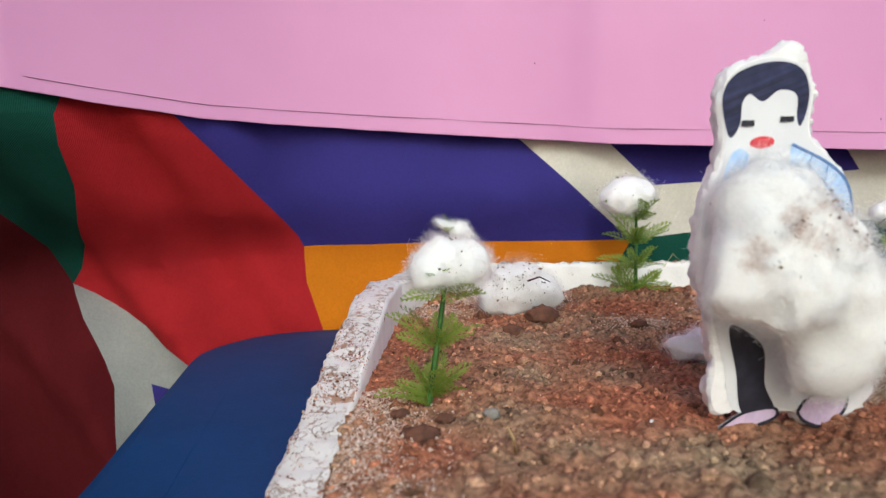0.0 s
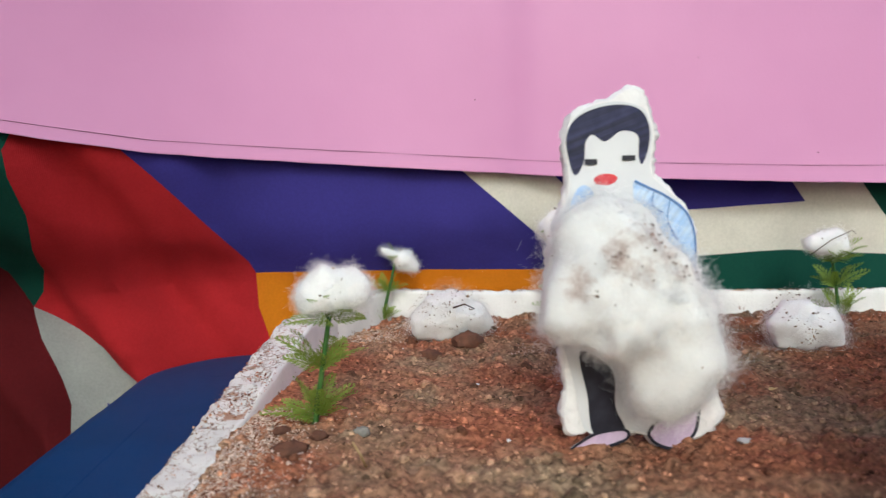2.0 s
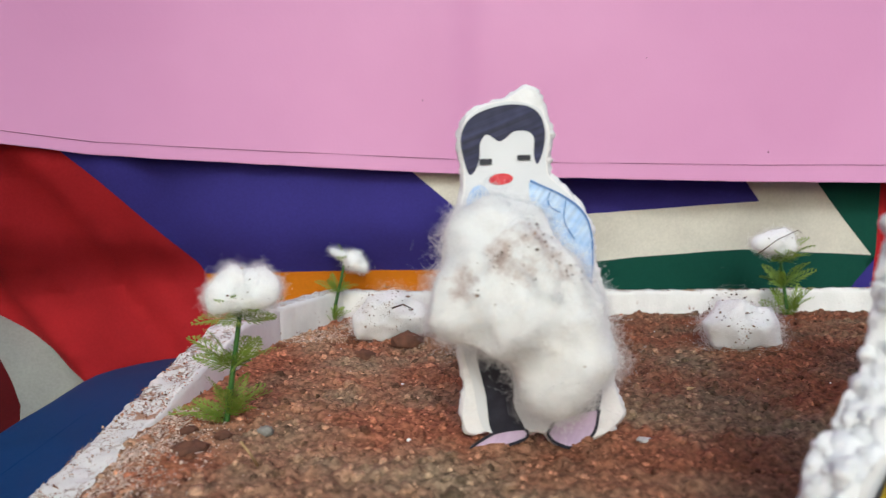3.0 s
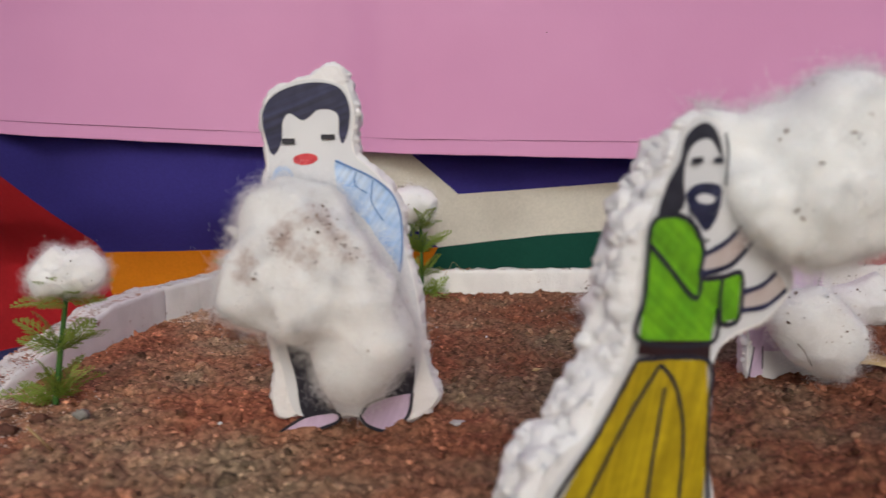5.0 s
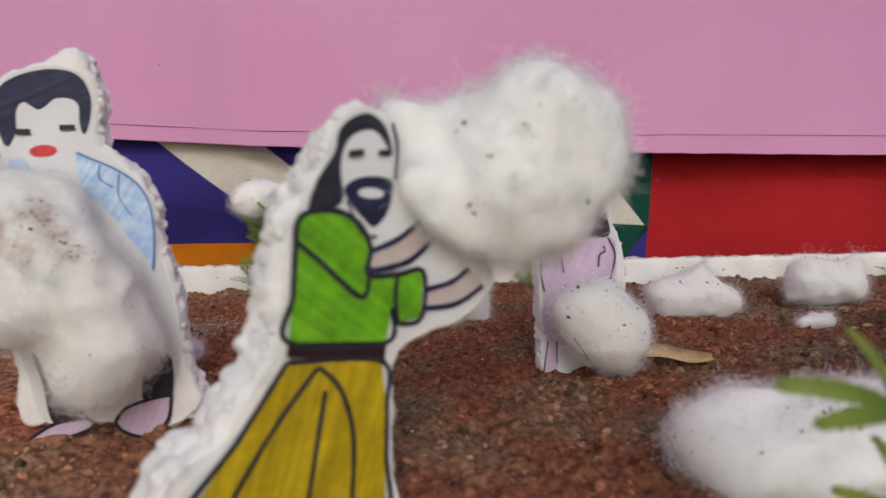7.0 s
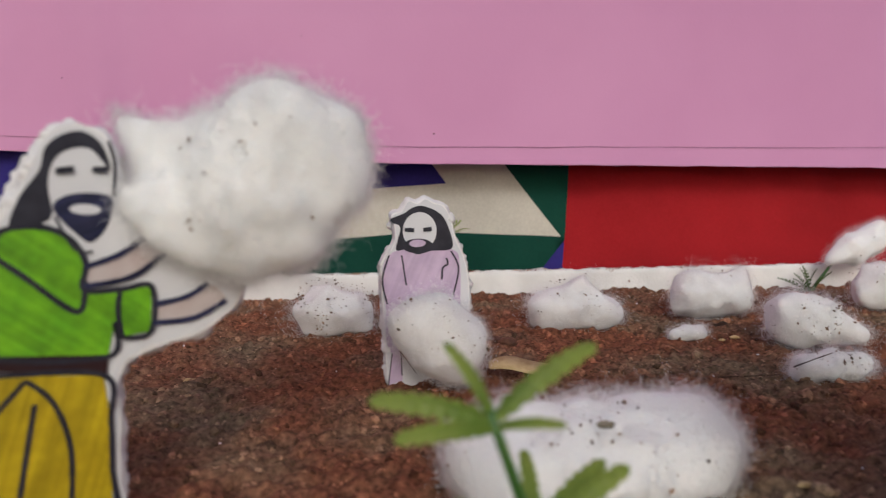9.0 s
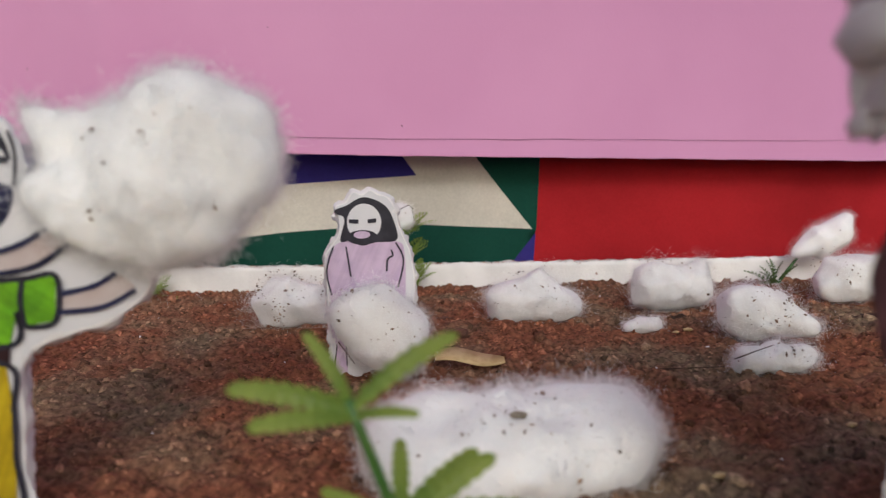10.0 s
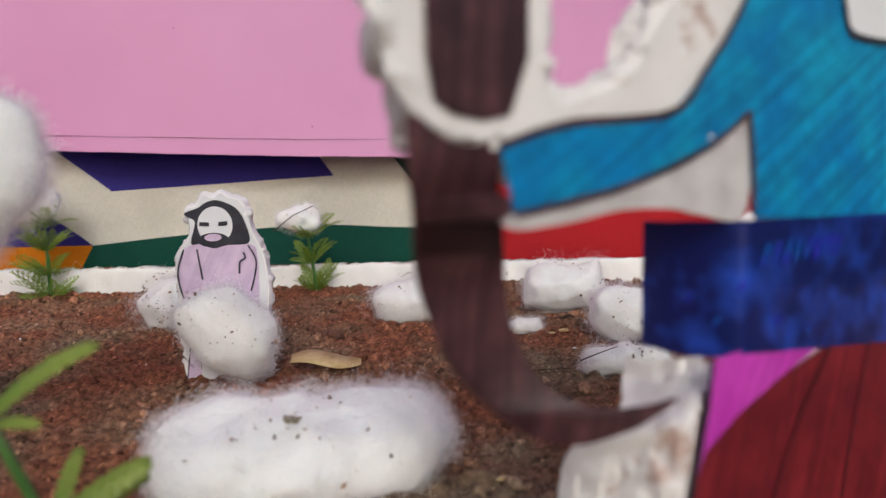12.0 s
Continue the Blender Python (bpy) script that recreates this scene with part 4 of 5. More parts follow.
fig = cutout("cutout_figure", (0.305, 0.3918, 0), 0, BOARD, 10, [
    (PAPER, PAPER_A, True), (NAVY_INK, HAIR, True), (SCARLET, ellipse(-20.2, 128.6, 5.8, 2.7, 4), True), (PALE_BLUE, SLEEVE, True),
    (INK, [(-33, 46), (-17.3, 36), (-15.5, 17.5), (-11.2, 5.6), (-26, 4.4), (-29.5, 23.9)], True), (INK, [(16, 30), (27, 34), (26, 13), (14, 12)], True), (LILAC, SHOE, True), (LILAC, HEEL, True), (PALE_BLUE, [(-35, 123), (-30, 126), (-26, 121), (-30, 113), (-38, 112)], True)],
    [(INK, [(-30.5, 137), (-24.5, 137)], 2.6), (INK, [(-12.4, 138.6), (-6, 138.6)], 2.4),
     (MID_BLUE, SLEEVE[:8], 0.9), (MID_BLUE, [(3, 122), (2.5, 116), (8, 112)], 0.6), (MID_BLUE, [(11, 118), (10, 108), (15, 99)], 0.6),
     (INK, closed(SHOE), 1.5), (INK, closed(HEEL), 1.6)], 3.1, 0.3, 2.0, nodules=46, towards=1.0, skew=0.12, thin=[(PAPER, SHOE)])
tagged(fig, "white foam cut-out with dark painted top, pale blue and lilac shapes", "cutout")

TUNIC = [(-11.7, 104.6), (-9.9, 107.4), (-5.5, 108.5), (2.5, 107.7), (8.8, 103.1), (11.8, 96), (10.7, 88.4), (21, 87.3), (30.3, 87.1), (29.2, 72.7), (20.4, 72.2), (18.6, 76.9), (16.1, 66.6), (-15.5, 71.9), (-13.6, 85.5)]
SKIRT = [(-16.3, 66.3), (14.3, 61), (15.4, 46), (14.8, 31.4), (13.2, 6), (-17, 14), (-51, 23.5), (-31.4, 47.4)]
PAPER_B = [(-53.5, 22), (-34.6, 45.8), (-22.7, 57.7), (-17.2, 66.4), (-15.7, 79.2), (-14, 92), (-12.6, 104.7), (-7.4, 112.9), (-2.4, 121), (2.2, 131.2), (7.8, 136.4), (13.4, 137.3), (19.5, 134), (22.1, 126.1),
           (22.5, 119.3), (26, 114), (34.2, 107.4), (42.7, 100.5), (54.1, 90.2), (58.7, 82), (55, 76.7), (44.3, 70.5), (33, 68.4), (28.7, 68.2), (24.4, 66.2), (20.1, 63.2), (17.4, 56.5), (17.4, 45.5), (16.3, 31), (15.0, 0)]
FOAM_B = [(-52, -3), (-54, 20), (-52.5, 36), (-44, 43.5), (-35.5, 46.5), (-30, 56), (-20.5, 67), (-17.6, 79), (-15.8, 92), (-13.4, 104.7), (-7.6, 113.5), (-2.2, 122), (2.4, 131.5), (7, 136.9), (10, 137.6), (14, 138), (20, 135), (23, 126.5), (23.4, 119.3),
          (27, 114.3), (35, 108), (44, 101), (55, 91), (59.7, 82), (55.6, 75.7), (44.6, 69.3), (33, 67.2), (24.8, 65), (20.8, 62.4), (18.4, 56), (18.4, 45.5), (17.4, 31), (17, 8), (18, -3)]
HAIR_B = [(8.3, 135), (13.9, 135.9), (18.9, 132), (21, 124), (17, 129.4), (13.7, 131.2), (8.1, 129.9), (4.8, 126), (3.4, 119.9), (3.9, 111.7), (0.7, 108.9), (-7.3, 108.3), (-4.2, 117), (1.5, 124.8), (3.5, 131.2)]
fig = cutout("cutout_figure", (0.4099, 0.2587, 0), 26.8, FOAM_B, 16.5, [
    (PAPER, PAPER_B, True), (INK, HAIR_B, True), (NAVY_INK, [(4.2, 114.2), (6.6, 116.5), (12.2, 117.6), (20, 116.3), (20.4, 111.7), (18, 105.9), (13.6, 102.4), (9.8, 105.5), (5.4, 110.8)], True),
    (PAPER, ellipse(13, 112.6, 4.4, 1.6, -6), True), (BEIGE, [(11.3, 95.2), (22, 98.4), (30.9, 104.1), (37.2, 99.1), (25, 91), (10.7, 89.3)], True), (BEIGE, [(31.2, 81.2), (41, 82.6), (48.1, 86.1), (53.9, 79.7), (43, 75.2), (30, 75.3)], True), (LIME, TUNIC, False), (MUSTARD, SKIRT, False), (DARK_BAND, [(-15.5, 71.9), (16.2, 67.1), (15.5, 61.3), (-16.6, 67.7)], False)],
    [(INK, closed(TUNIC), 1.7), (INK, [(-12.3, 100.7), (-5.3, 94.4), (8.3, 81.8), (11.2, 91)], 1.7), (INK, [(20.8, 87), (19.8, 80), (20.4, 72.4)], 1.6),
     (INK, closed(SKIRT), 1.7), (INK, [(-6.8, 63.2), (-21.6, 47.5), (-41, 21.5)], 1.6), (INK, [(-6.8, 63.2), (0.1, 54.6), (3.6, 37.9), (1.0, 10.5)], 1.6),
     (INK, [(-5, 55.7), (-9, 37.5), (-14, 14)], 1.6), (NAVY_INK, [(11.3, 95.2), (22, 98.4), (30.9, 104.1)], 1.8), (NAVY_INK, [(10.7, 89.3), (25, 91), (37.2, 99.1)], 1.8),
     (NAVY_INK, [(31.2, 81.2), (41, 82.6), (48.1, 86.1)], 1.8), (NAVY_INK, [(30, 75.3), (43, 75.2), (53.9, 79.7)], 1.8), (INK, [(5.6, 124.2), (10.6, 124.8)], 1.9), (INK, [(15.6, 124.4), (20, 124.4)], 1.8),
     (INK, [(20.6, 133), (22, 126), (21, 116)], 1.0), (INK, [(4.4, 111), (9, 101), (14, 99.6)], 0.8)], 8.3, 0.9, 2.8, taper=0.55, bulge=0.4, nodules=150, towards=-1.0)
tagged(fig, "foam cut-out with green top, mustard skirt and black outlines", "cutout")

HAIR_C = [(-12.1, 77.2), (-9.4, 89), (-13.6, 92), (-14.6, 94.2), (-7.5, 96.8), (-2.7, 99.8), (3.6, 100.7), (12.9, 96.2), (17.5, 88.1), (19.1, 76.8), (7.6, 75.7), (-0.4, 74.1), (-6.6, 77)]
BOARD_C = [(-17.4, -2), (-19.6, 25.1), (-20.6, 57.2), (-20.4, 69.8), (-13.4, 80), (-12.4, 89), (-14.2, 96), (-8.5, 98.5), (-4.6, 104), (0.5, 102.5), (5, 105), (9.5, 102.5), (14.5, 101), (18.4, 95), (21.5, 82), (26.8, 68.8), (28.8, 48.4), (25.6, 22.5), (27.4, -2), (14.7, -1), (-1.3, -1)]
fig = cutout("cutout_figure", (0.54, 0.4321, 0), 0, BOARD_C, 10, [
    (PAPER, [(x * 0.97 + 0.1, z * 0.985 + 0.8) for x, z in BOARD_C], True), (LILAC, [(-16.2, 73.4), (-8.2, 76.8), (18.7, 76), (23.3, 67), (22.8, 40), (20, 20), (-15, 18), (-18.7, 46.3), (-20, 64)], True),
    (INK, HAIR_C, True), (PAPER, ellipse(1.3, 87, 9.4, 10.4), True), (INK, ellipse(-0.1, 78.8, 8.6, 4.0), True), (LILAC, ellipse(-0.1, 80.2, 4.6, 2.1), True), (LILAC, [(-16.2, 18.5), (-10.1, 19.8), (-10.6, 3), (-18.6, 0.6)], False)],
    [(INK, [(-16.1, 74.2), (-20.1, 60.8), (-17.9, 47.1)], 0.9), (INK, [(-9.1, 73.9), (-7, 57)], 0.9), (INK, [(15.7, 71.3), (16.6, 68.1), (13.6, 66), (13, 59.4)], 1.0),
     (INK, [(18.4, 75.3), (22.5, 65.4), (18.9, 49.4)], 0.9), (INK, [(-7, 88), (-1.8, 87.6)], 2.2), (INK, [(3.2, 87.6), (8, 88)], 2.2), (INK, [(-16, 19), (-18.5, 1)], 0.7), (INK, [(-11, 19), (-10.8, 6)], 0.7)], 5.7, 0.3, 1.1, nodules=70)
tagged(fig, "small foam cut-out with black top and lilac body shape", "cutout")

AXE = [(-17.2, 130.1), (-13.3, 128.4), (-9.1, 126.1), (-3.6, 125.6), (0.5, 127), (1.2, 118.4), (8.8, 103.9), (11, 92.5), (14, 83.2), (18.5, 76.9), (25.2, 73.7),
       (31.9, 74.5), (37.3, 75.9), (33, 71.9), (29.4, 69.3), (21.9, 66), (14.8, 67.5), (6, 74.9), (-2.9, 85.5), (-7.5, 97), (-12.9, 110.3), (-17.1, 121.9)]
FOAM_D = [(-28, 172), (-25.5, 152), (-22.5, 142), (-20.5, 137), (-17.6, 132), (-13.5, 129), (-8, 127), (-2, 126.2), (3, 125.5), (9, 119), (20, 117.5), (40, 121.5), (52, 126), (64, 124.5), (75, 119), (84, 108), (84, 82), (72, 75), (60, 72), (47, 72), (37.5, 73), (35, 65.5), (20.6, 64.5), (16.3, 61.5), (14.9, 54), (10, 28), (8, -3),
          (142, -3), (141, 40), (139, 72), (135, 105), (131, 150), (128, 172), (66, 172), (51, 160), (40, 150), (32, 138.5), (20, 133.4), (11.6, 133), (10.6, 142), (10.6, 172)]
ARM = [(-0.1, 124.9), (14.9, 128.4), (41.2, 130.6), (51, 139), (61.2, 150.9), (66, 160), (76, 171), (127, 171), (130, 150), (134.4, 104.4), (68, 108.8), (65.5, 131.3), (51.5, 123.8), (29, 117.3), (2.7, 113.6)]
ARM_GAP = [(2.7, 113.6), (2.7, 111), (14.9, 111.3), (29.1, 112.8), (43.4, 112.1), (51, 110.5), (66, 109.8), (65.5, 131.3), (51.5, 123.8), (29, 117.3)]
fig = cutout("cutout_figure", (0.635, 0.1335, 0), 24, FOAM_D, 8, [
    (BROWN_INK, [(-14.0, 171), (-14.2, 139.2), (-12.8, 132.3), (-9, 130.2), (-3.5, 129.3), (2.3, 130.3), (6.2, 140.1), (6.6, 171)], False),
    (DARK_BAND, [(-14, 114), (4.3, 112.6), (8.1, 105.1), (-10.8, 107)], False), (SKY_BLUE, ARM, False), (PAPER, [(97, 171), (98, 160), (100.8, 152.6), (108.4, 149.2), (129, 149.1), (126.5, 171)], False),
    (WINE, [(100, 75.4), (137.6, 72.1), (140.8, 10), (43, 14), (48.8, 46.9), (53.9, 58.5), (65.2, 65), (81.7, 71.2)], False),
    (MAGENTA, [(55.9, 79), (66, 79.5), (76, 79), (88, 78), (100, 77), (81.7, 71.2), (65.2, 65), (53.9, 58.5), (49.6, 49.3)], False)],
    [(BROWN_INK, [(0, 125.4), (14.9, 129), (41.2, 131.2), (51, 139.6), (61.2, 151.5), (68, 163)], 1.4), (BROWN_INK, [(65.5, 131.3), (51.5, 123.8), (29, 117.3), (2.7, 113.4)], 1.3), (BROWN_INK, [(65.5, 131.3), (67.4, 120), (68, 109)], 1.2),
     (INK, [(97.5, 171), (100.8, 152.6), (108.4, 149.2), (129, 149.1)], 1.6), (INK, [(55.5, 79), (53, 62), (48.8, 46.9), (43, 20)], 1.3), (DARK_BAND, [(100, 75), (84, 52), (74, 20)], 0.9), (DARK_BAND, [(118, 73), (112, 50), (106, 20)], 0.9)]
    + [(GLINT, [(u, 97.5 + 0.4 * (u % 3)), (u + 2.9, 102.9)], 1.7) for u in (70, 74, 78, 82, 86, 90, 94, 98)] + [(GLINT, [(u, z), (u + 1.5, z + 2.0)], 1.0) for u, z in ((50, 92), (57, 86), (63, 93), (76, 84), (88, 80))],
    12.9, 0.6, 2.2, nodules=170, bare=(62, 122), thin=[(BROWN_INK, AXE), (GREY_PAPER, ARM_GAP)], core=FOAM_GREY)
# the torn flank of the lower body, with the foil belt round it, bends away from the drawing's plane
def bend(x, y, z):
    edge = 0.050 + 0.016 * min(1.0, max(0.0, (z - 0.066) / 0.010))
    if z > 0.113 or x > edge:
        return x, y, z
    d = edge - x
    k = 0.85 * d * d / (d + 0.003) * min(1.0, (0.113 - z) / 0.004)
    return x + k, k + y * max(0.2, 1 - d / 0.022), max(-0.004, 0.124 - (0.124 - z) * (1 + 8 * k))


def ease(t):
    t = min(1.0, max(0.0, t))
    return t * t * (3 - 2 * t)


def curl(x, y, z):
    """The blade's belly leans back and its tip curls forward again."""
    return x, y + 0.013 * ease((0.125 - z) / 0.028) - 0.022 * ease((x - 0.006) / 0.038), z


def deepen(x, y, z):
    """Beside the handle the foam is twice as thick and hangs lower at the back."""
    w = ease((-0.013 - x) / 0.008) if z > 0.1 and y > 0 else 0.0
    return x + w * (0.6 * y + 0.005), y * (1 + w), z - 0.008 * w * y / 0.008 * ease((0.150 - z) / 0.020)


names = [m.name for m in fig.data.materials]
bent, curled = set(), set()
for p in fig.data.polygons:
    kind = names[p.material_index]
    if kind in (FOAM_GREY.name, GLINT.name):
        bent.update(p.vertices)
    elif kind in (BROWN_INK.name, DARK_BAND.name):
        curled.update(v for v in p.vertices if fig.data.vertices[v].co.x < (0.0018 if fig.data.vertices[v].co.z > 0.1126 else 0.045))
for v in fig.data.vertices:
    if v.index in bent:
        v.co = bend(*deepen(v.co.x, v.co.y if v.co.y >= 0 else v.co.y - 0.0008, v.co.z))
    elif v.index in curled:
        v.co = curl(*v.co)
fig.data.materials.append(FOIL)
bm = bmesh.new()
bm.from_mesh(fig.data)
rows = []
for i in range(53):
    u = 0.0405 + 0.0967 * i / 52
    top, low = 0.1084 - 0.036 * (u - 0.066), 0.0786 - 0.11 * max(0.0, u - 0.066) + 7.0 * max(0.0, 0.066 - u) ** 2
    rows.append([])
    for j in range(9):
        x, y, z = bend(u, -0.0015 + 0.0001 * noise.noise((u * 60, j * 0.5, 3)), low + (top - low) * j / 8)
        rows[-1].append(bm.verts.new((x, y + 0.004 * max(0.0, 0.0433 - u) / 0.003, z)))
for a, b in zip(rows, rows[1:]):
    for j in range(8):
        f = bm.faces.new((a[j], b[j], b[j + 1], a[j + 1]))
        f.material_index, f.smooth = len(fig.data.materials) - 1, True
# the lumpy torn foam of the flank
rows = []
for j in range(61):
    z = -0.004 + 0.0835 * j / 60
    left = float(np.interp(z, (-0.004, 0.028, 0.054, 0.0625, 0.0655, 0.080), (0.0085, 0.0105, 0.0150, 0.0175, 0.0350, 0.0385))) + 0.0012 * noise.noise((z * 260, 0, 5))
    right = 0.0412 + 0.19 * z
    rows.append([])
    for i in range(41):
        t = i / 40
        x, y, h = bend(left + (right - left) * t, 0.0006, z)
        far = noise.voronoi((x * 150, y * 150, h * 150))[0]
        lump = (0.0034 * (0.5 - far[0]) + 0.0016 * fbm(x * 240, y * 240, h * 240, 3)) * min(1.0, (1 - t) * 5)
        rows[-1].append(bm.verts.new((x - lump * 0.6, y - lump * 0.8 + 0.006 * max(0.0, 0.10 - t) / 0.10, h + 0.3 * lump)))
for a, b in zip(rows, rows[1:]):
    for i in range(40):
        f = bm.faces.new((a[i], a[i + 1], b[i + 1], b[i]))
        f.material_index, f.smooth = 0, True
bm.to_mesh(fig.data)
bm.free()
tagged(fig, "large foam cut-out with blue arm, brown curved blade and foil belt", "cutout")

# ---------------------------------------------------------------- cotton wool
cotton("cotton_wool", (0.305, 0.374, 0), [(-29, 0, 107, 15), (-12, 4, 104, 14), (-38, 2, 99, 13), (-20, -5, 93, 21), (-36, -8, 80, 20), (-43, -9, 68, 15), (-8, -7, 84, 20), (3, -9, 66, 21), (-18, -10, 68, 24), (6, -8, 46, 21), (-2, -6, 36, 19), (10, -4, 52, 17)], 21, 40000, 5, False, 34,
       "white cotton wool with brown stains glued to a foam cut-out", 0.10, 0.012, airy=0.17, stain=[(-9, 101, 7, 210), (-3, 95, 5, 90), (-15, 105, 5, 70), (-24, 98, 5, 40), (2, 89, 4, 34), (-18, 91, 3, 14), (-40, 80, 5, 26), (9, 84, 3, 10), (-30, 94, 6, 16)], wool=(BLOTTED, BLOTTED_FIBRE))
cotton("cotton_wool", (0.4655, 0.2785, 0), [(3, 4, 115, 25), (13, 4, 134, 21), (27, 6, 120, 17.5), (13, 2, 105, 17), (-2, 2, 102, 16), (-19, 13, 119, 18), (-14, 15, 108, 15), (-25, 10, 128, 12), (-25, 12, 113, 13), (-33, 5, 136, 7), (-39, 3, 144, 4), (29, 8, 134, 12), (-4, 8, 128, 16), (-15, 10, 129, 12), (-30, -9, 116, 8), (-24, -8, 109, 9), (-17, -6, 102, 9)], 22, 40000, 5, False, 26,
       "big cloud of white cotton wool held by the cut-out", 0.075, 0.013, airy=0.16, stain=[(4, 131, 3, 12), (-12, 108, 3, 10)], clean=True)
cotton("cotton_wool", (0.546, 0.412, 0), [(0, 0, 34, 22), (9, 0, 26, 21), (-9, 0, 39, 17), (11, 2, 17, 14)], 23, 18000, 4, False, 60, "speckled cotton wool glued to the small cut-out", 0.18, 0.007)

GROUND = [
    ("dirty cotton wool tuft with a dark twig", (0.230, 0.645), [(-12, 0, 18, 22), (2, 0, 21, 23), (20, 0, 15, 17), (33, 2, 11, 9), (-24, 0, 14, 16), (-2, 0, 36, 11)], 31, 4000, 190),
    ("speckled cotton wool tuft near the tray's back", (0.489, 0.572), [(0, 0, 15, 23), (-14, 0, 13, 18), (17, 0, 12, 20), (-6, 0, 26, 14)], 32, 4000, 170),
    ("loose speckled cotton wool tuft on the soil", (0.668, 0.547), [(-22, 0, 13, 20), (-4, 0, 15, 22), (14, 0, 12, 20), (28, 0, 10, 15), (4, 0, 31, 9), (8, 2, 38, 5)], 33, 4000, 70),
    ("clean cotton wool tuft near the back wall", (0.780, 0.556), [(-18, 0, 18, 20), (0, 0, 17, 21), (18, 0, 18, 20), (-14, 0, 30, 12), (22, 0, 34, 9), (28, 2, 42, 5)], 34, 4000, 26),
    ("small flat scrap of cotton wool", (0.732, 0.497), [(0, 0, 4, 8), (-10, 0, 3, 7), (9, 0, 3, 8)], 35, 800, 8),
    ("large cotton wool tuft with grit on top", (0.789, 0.458), [(-4, 0, 18, 21), (8, 0, 18, 20), (-8, 0, 24, 15), (20, 0, 18, 14), (29, -8, 12, 12), (34, -10, 8, 10)], 36, 3500, 120),
    ("low cotton wool roll with grit", (0.762, 0.391), [(-15, 0, 7, 12), (1, 0, 8, 12), (15, 1, 7, 11), (24, 3, 7, 9)], 37, 2500, 60),
    ("cotton wool tuft by the back wall", (0.925, 0.555), [(0, 0, 18, 24), (16, 0, 20, 22), (-10, 0, 14, 18)], 38, 2500, 40),
    ("broad fluffy cotton wool pad on the soil", (0.592, 0.292), [(-46, 6, 13, 15), (-26, 8, 15, 18), (-4, 8, 15, 18), (18, 8, 15, 18), (41, 6, 15, 18), (-40, -14, 9, 17), (-16, -18, 9, 18), (8, -18, 9, 18), (35, -14, 11, 18), (-36, -3, 14, 16), (-14, -5, 15, 17), (8, -5, 15, 17), (32, -4, 15, 17), (-50, 0, 19, 8), (-33, 4, 29, 7), (-20, 2, 30, 5), (-2, 4, 22, 8), (22, 4, 23, 9), (42, 4, 27, 9)], 39, 12000, 70),
    ("little ball of cotton wool on the soil", (0.308, 0.490), [(0, 0, 10, 13), (-15, 0, 9, 10), (-25, 0, 13, 5), (13, 0, 10, 11)], 40, 1400, 6),
]
for label, (x, y), lobes, seed, count, grit in GROUND:
    cotton("cotton_wool", (x, y, 0), lobes, seed, int(count * 4.0), 5 if count > 1000 else 4, True, int(grit * 1.5), label, 0.16 if count > 8000 else 0.20, 0.0075 if count < 8000 else 0.010, "cotton tufts on the soil", 0.30 if count < 8000 else 0.17, soften=5 if count > 8000 else 8 if count > 1000 else 3, clean=count > 8000, blend=6 if count < 8000 else 9)


# ---------------------------------------------------------------- plastic plants
def frond_mesh(length, seed, broad=0.24, thick=1.0, rib=0.0006, mat=None):
    """A forked fern-like plastic leaf along +x, arching up and out."""
    rng = np.random.default_rng(seed)
    vs, fs = [], []

    def blade(p, d, up, ln, w):
        s = Vector(d).cross(Vector(up)).normalized()
        d, p = Vector(d).normalized(), Vector(p)
        u = Vector(up)
        b = len(vs)
        for k, (t, ww) in enumerate(((0, 0.35), (0.4, 1.0), (0.8, 0.7), (1.0, 0.15))):
            c = p + d * ln * t - u * ln * 0.12 * t * t
            vs.extend([c - s * w * ww, c + u * w * 0.35, c + s * w * ww])
        for k in range(3):
            for j in range(2):
                a = b + 3 * k + j
                fs.append((a, a + 1, a + 4, a + 3))

    n = 8
    spine = []
    for i in range(n + 1):
        t = i / n
        spine.append(Vector((length * t, 0, length * (0.42 * t - 0.32 * t * t))))
    for i in range(n):
        d = spine[i + 1] - spine[i]
        blade(spine[i], d, (0, 0, 1), d.length * (1.15 if rib < 0.001 else 1.7), rib * math.sin(math.pi * (0.12 + 0.8 * i / n)) ** 0.5)
    for i in range(1, n + 1):
        for side in (-1, 1):
            t = i / n
            ln = length * (broad * math.sin(math.pi * (0.25 + 0.68 * t)) + 0.02) * rng.uniform(0.85, 1.1)
            d = Vector((0.75, side * (0.75 - 0.25 * t), 0.22)).normalized()
            blade(spine[i], d, (0, 0, 1), ln, 0.00042 * thick)
            for at, lean, share in ((0.30, 0.15, 0.50), (0.55, 0.12, 0.42)):
                blade(spine[i] + d * ln * at, Vector((1.0, side * lean, 0.22)), (0, 0, 1), ln * share, 0.00036 * thick)
            for at, share in ((0.4, 0.42), (0.68, 0.32)):
                blade(spine[i] + d * ln * at, Vector((0.42, side * 0.9, 0.3)), (0, 0, 1), ln * share, 0.00036 * thick)
    me = bpy.data.meshes.new("leaf")
    me.from_pydata([tuple(v) for v in vs], [], fs)
    me.materials.append(mat or LEAF)
    return me


FRONDS = [frond_mesh(0.030, s, 0.30) for s in (1, 2, 3)]
BLADES = [frond_mesh(0.030, s, 0.11, 3.2, 0.0036, BRIGHT_LEAF) for s in (4, 5, 6)]

SPIKES = [frond_mesh(0.030, s, 0.12, 1.6, 0.0009, DARK_LEAF) for s in (7, 8, 9)]


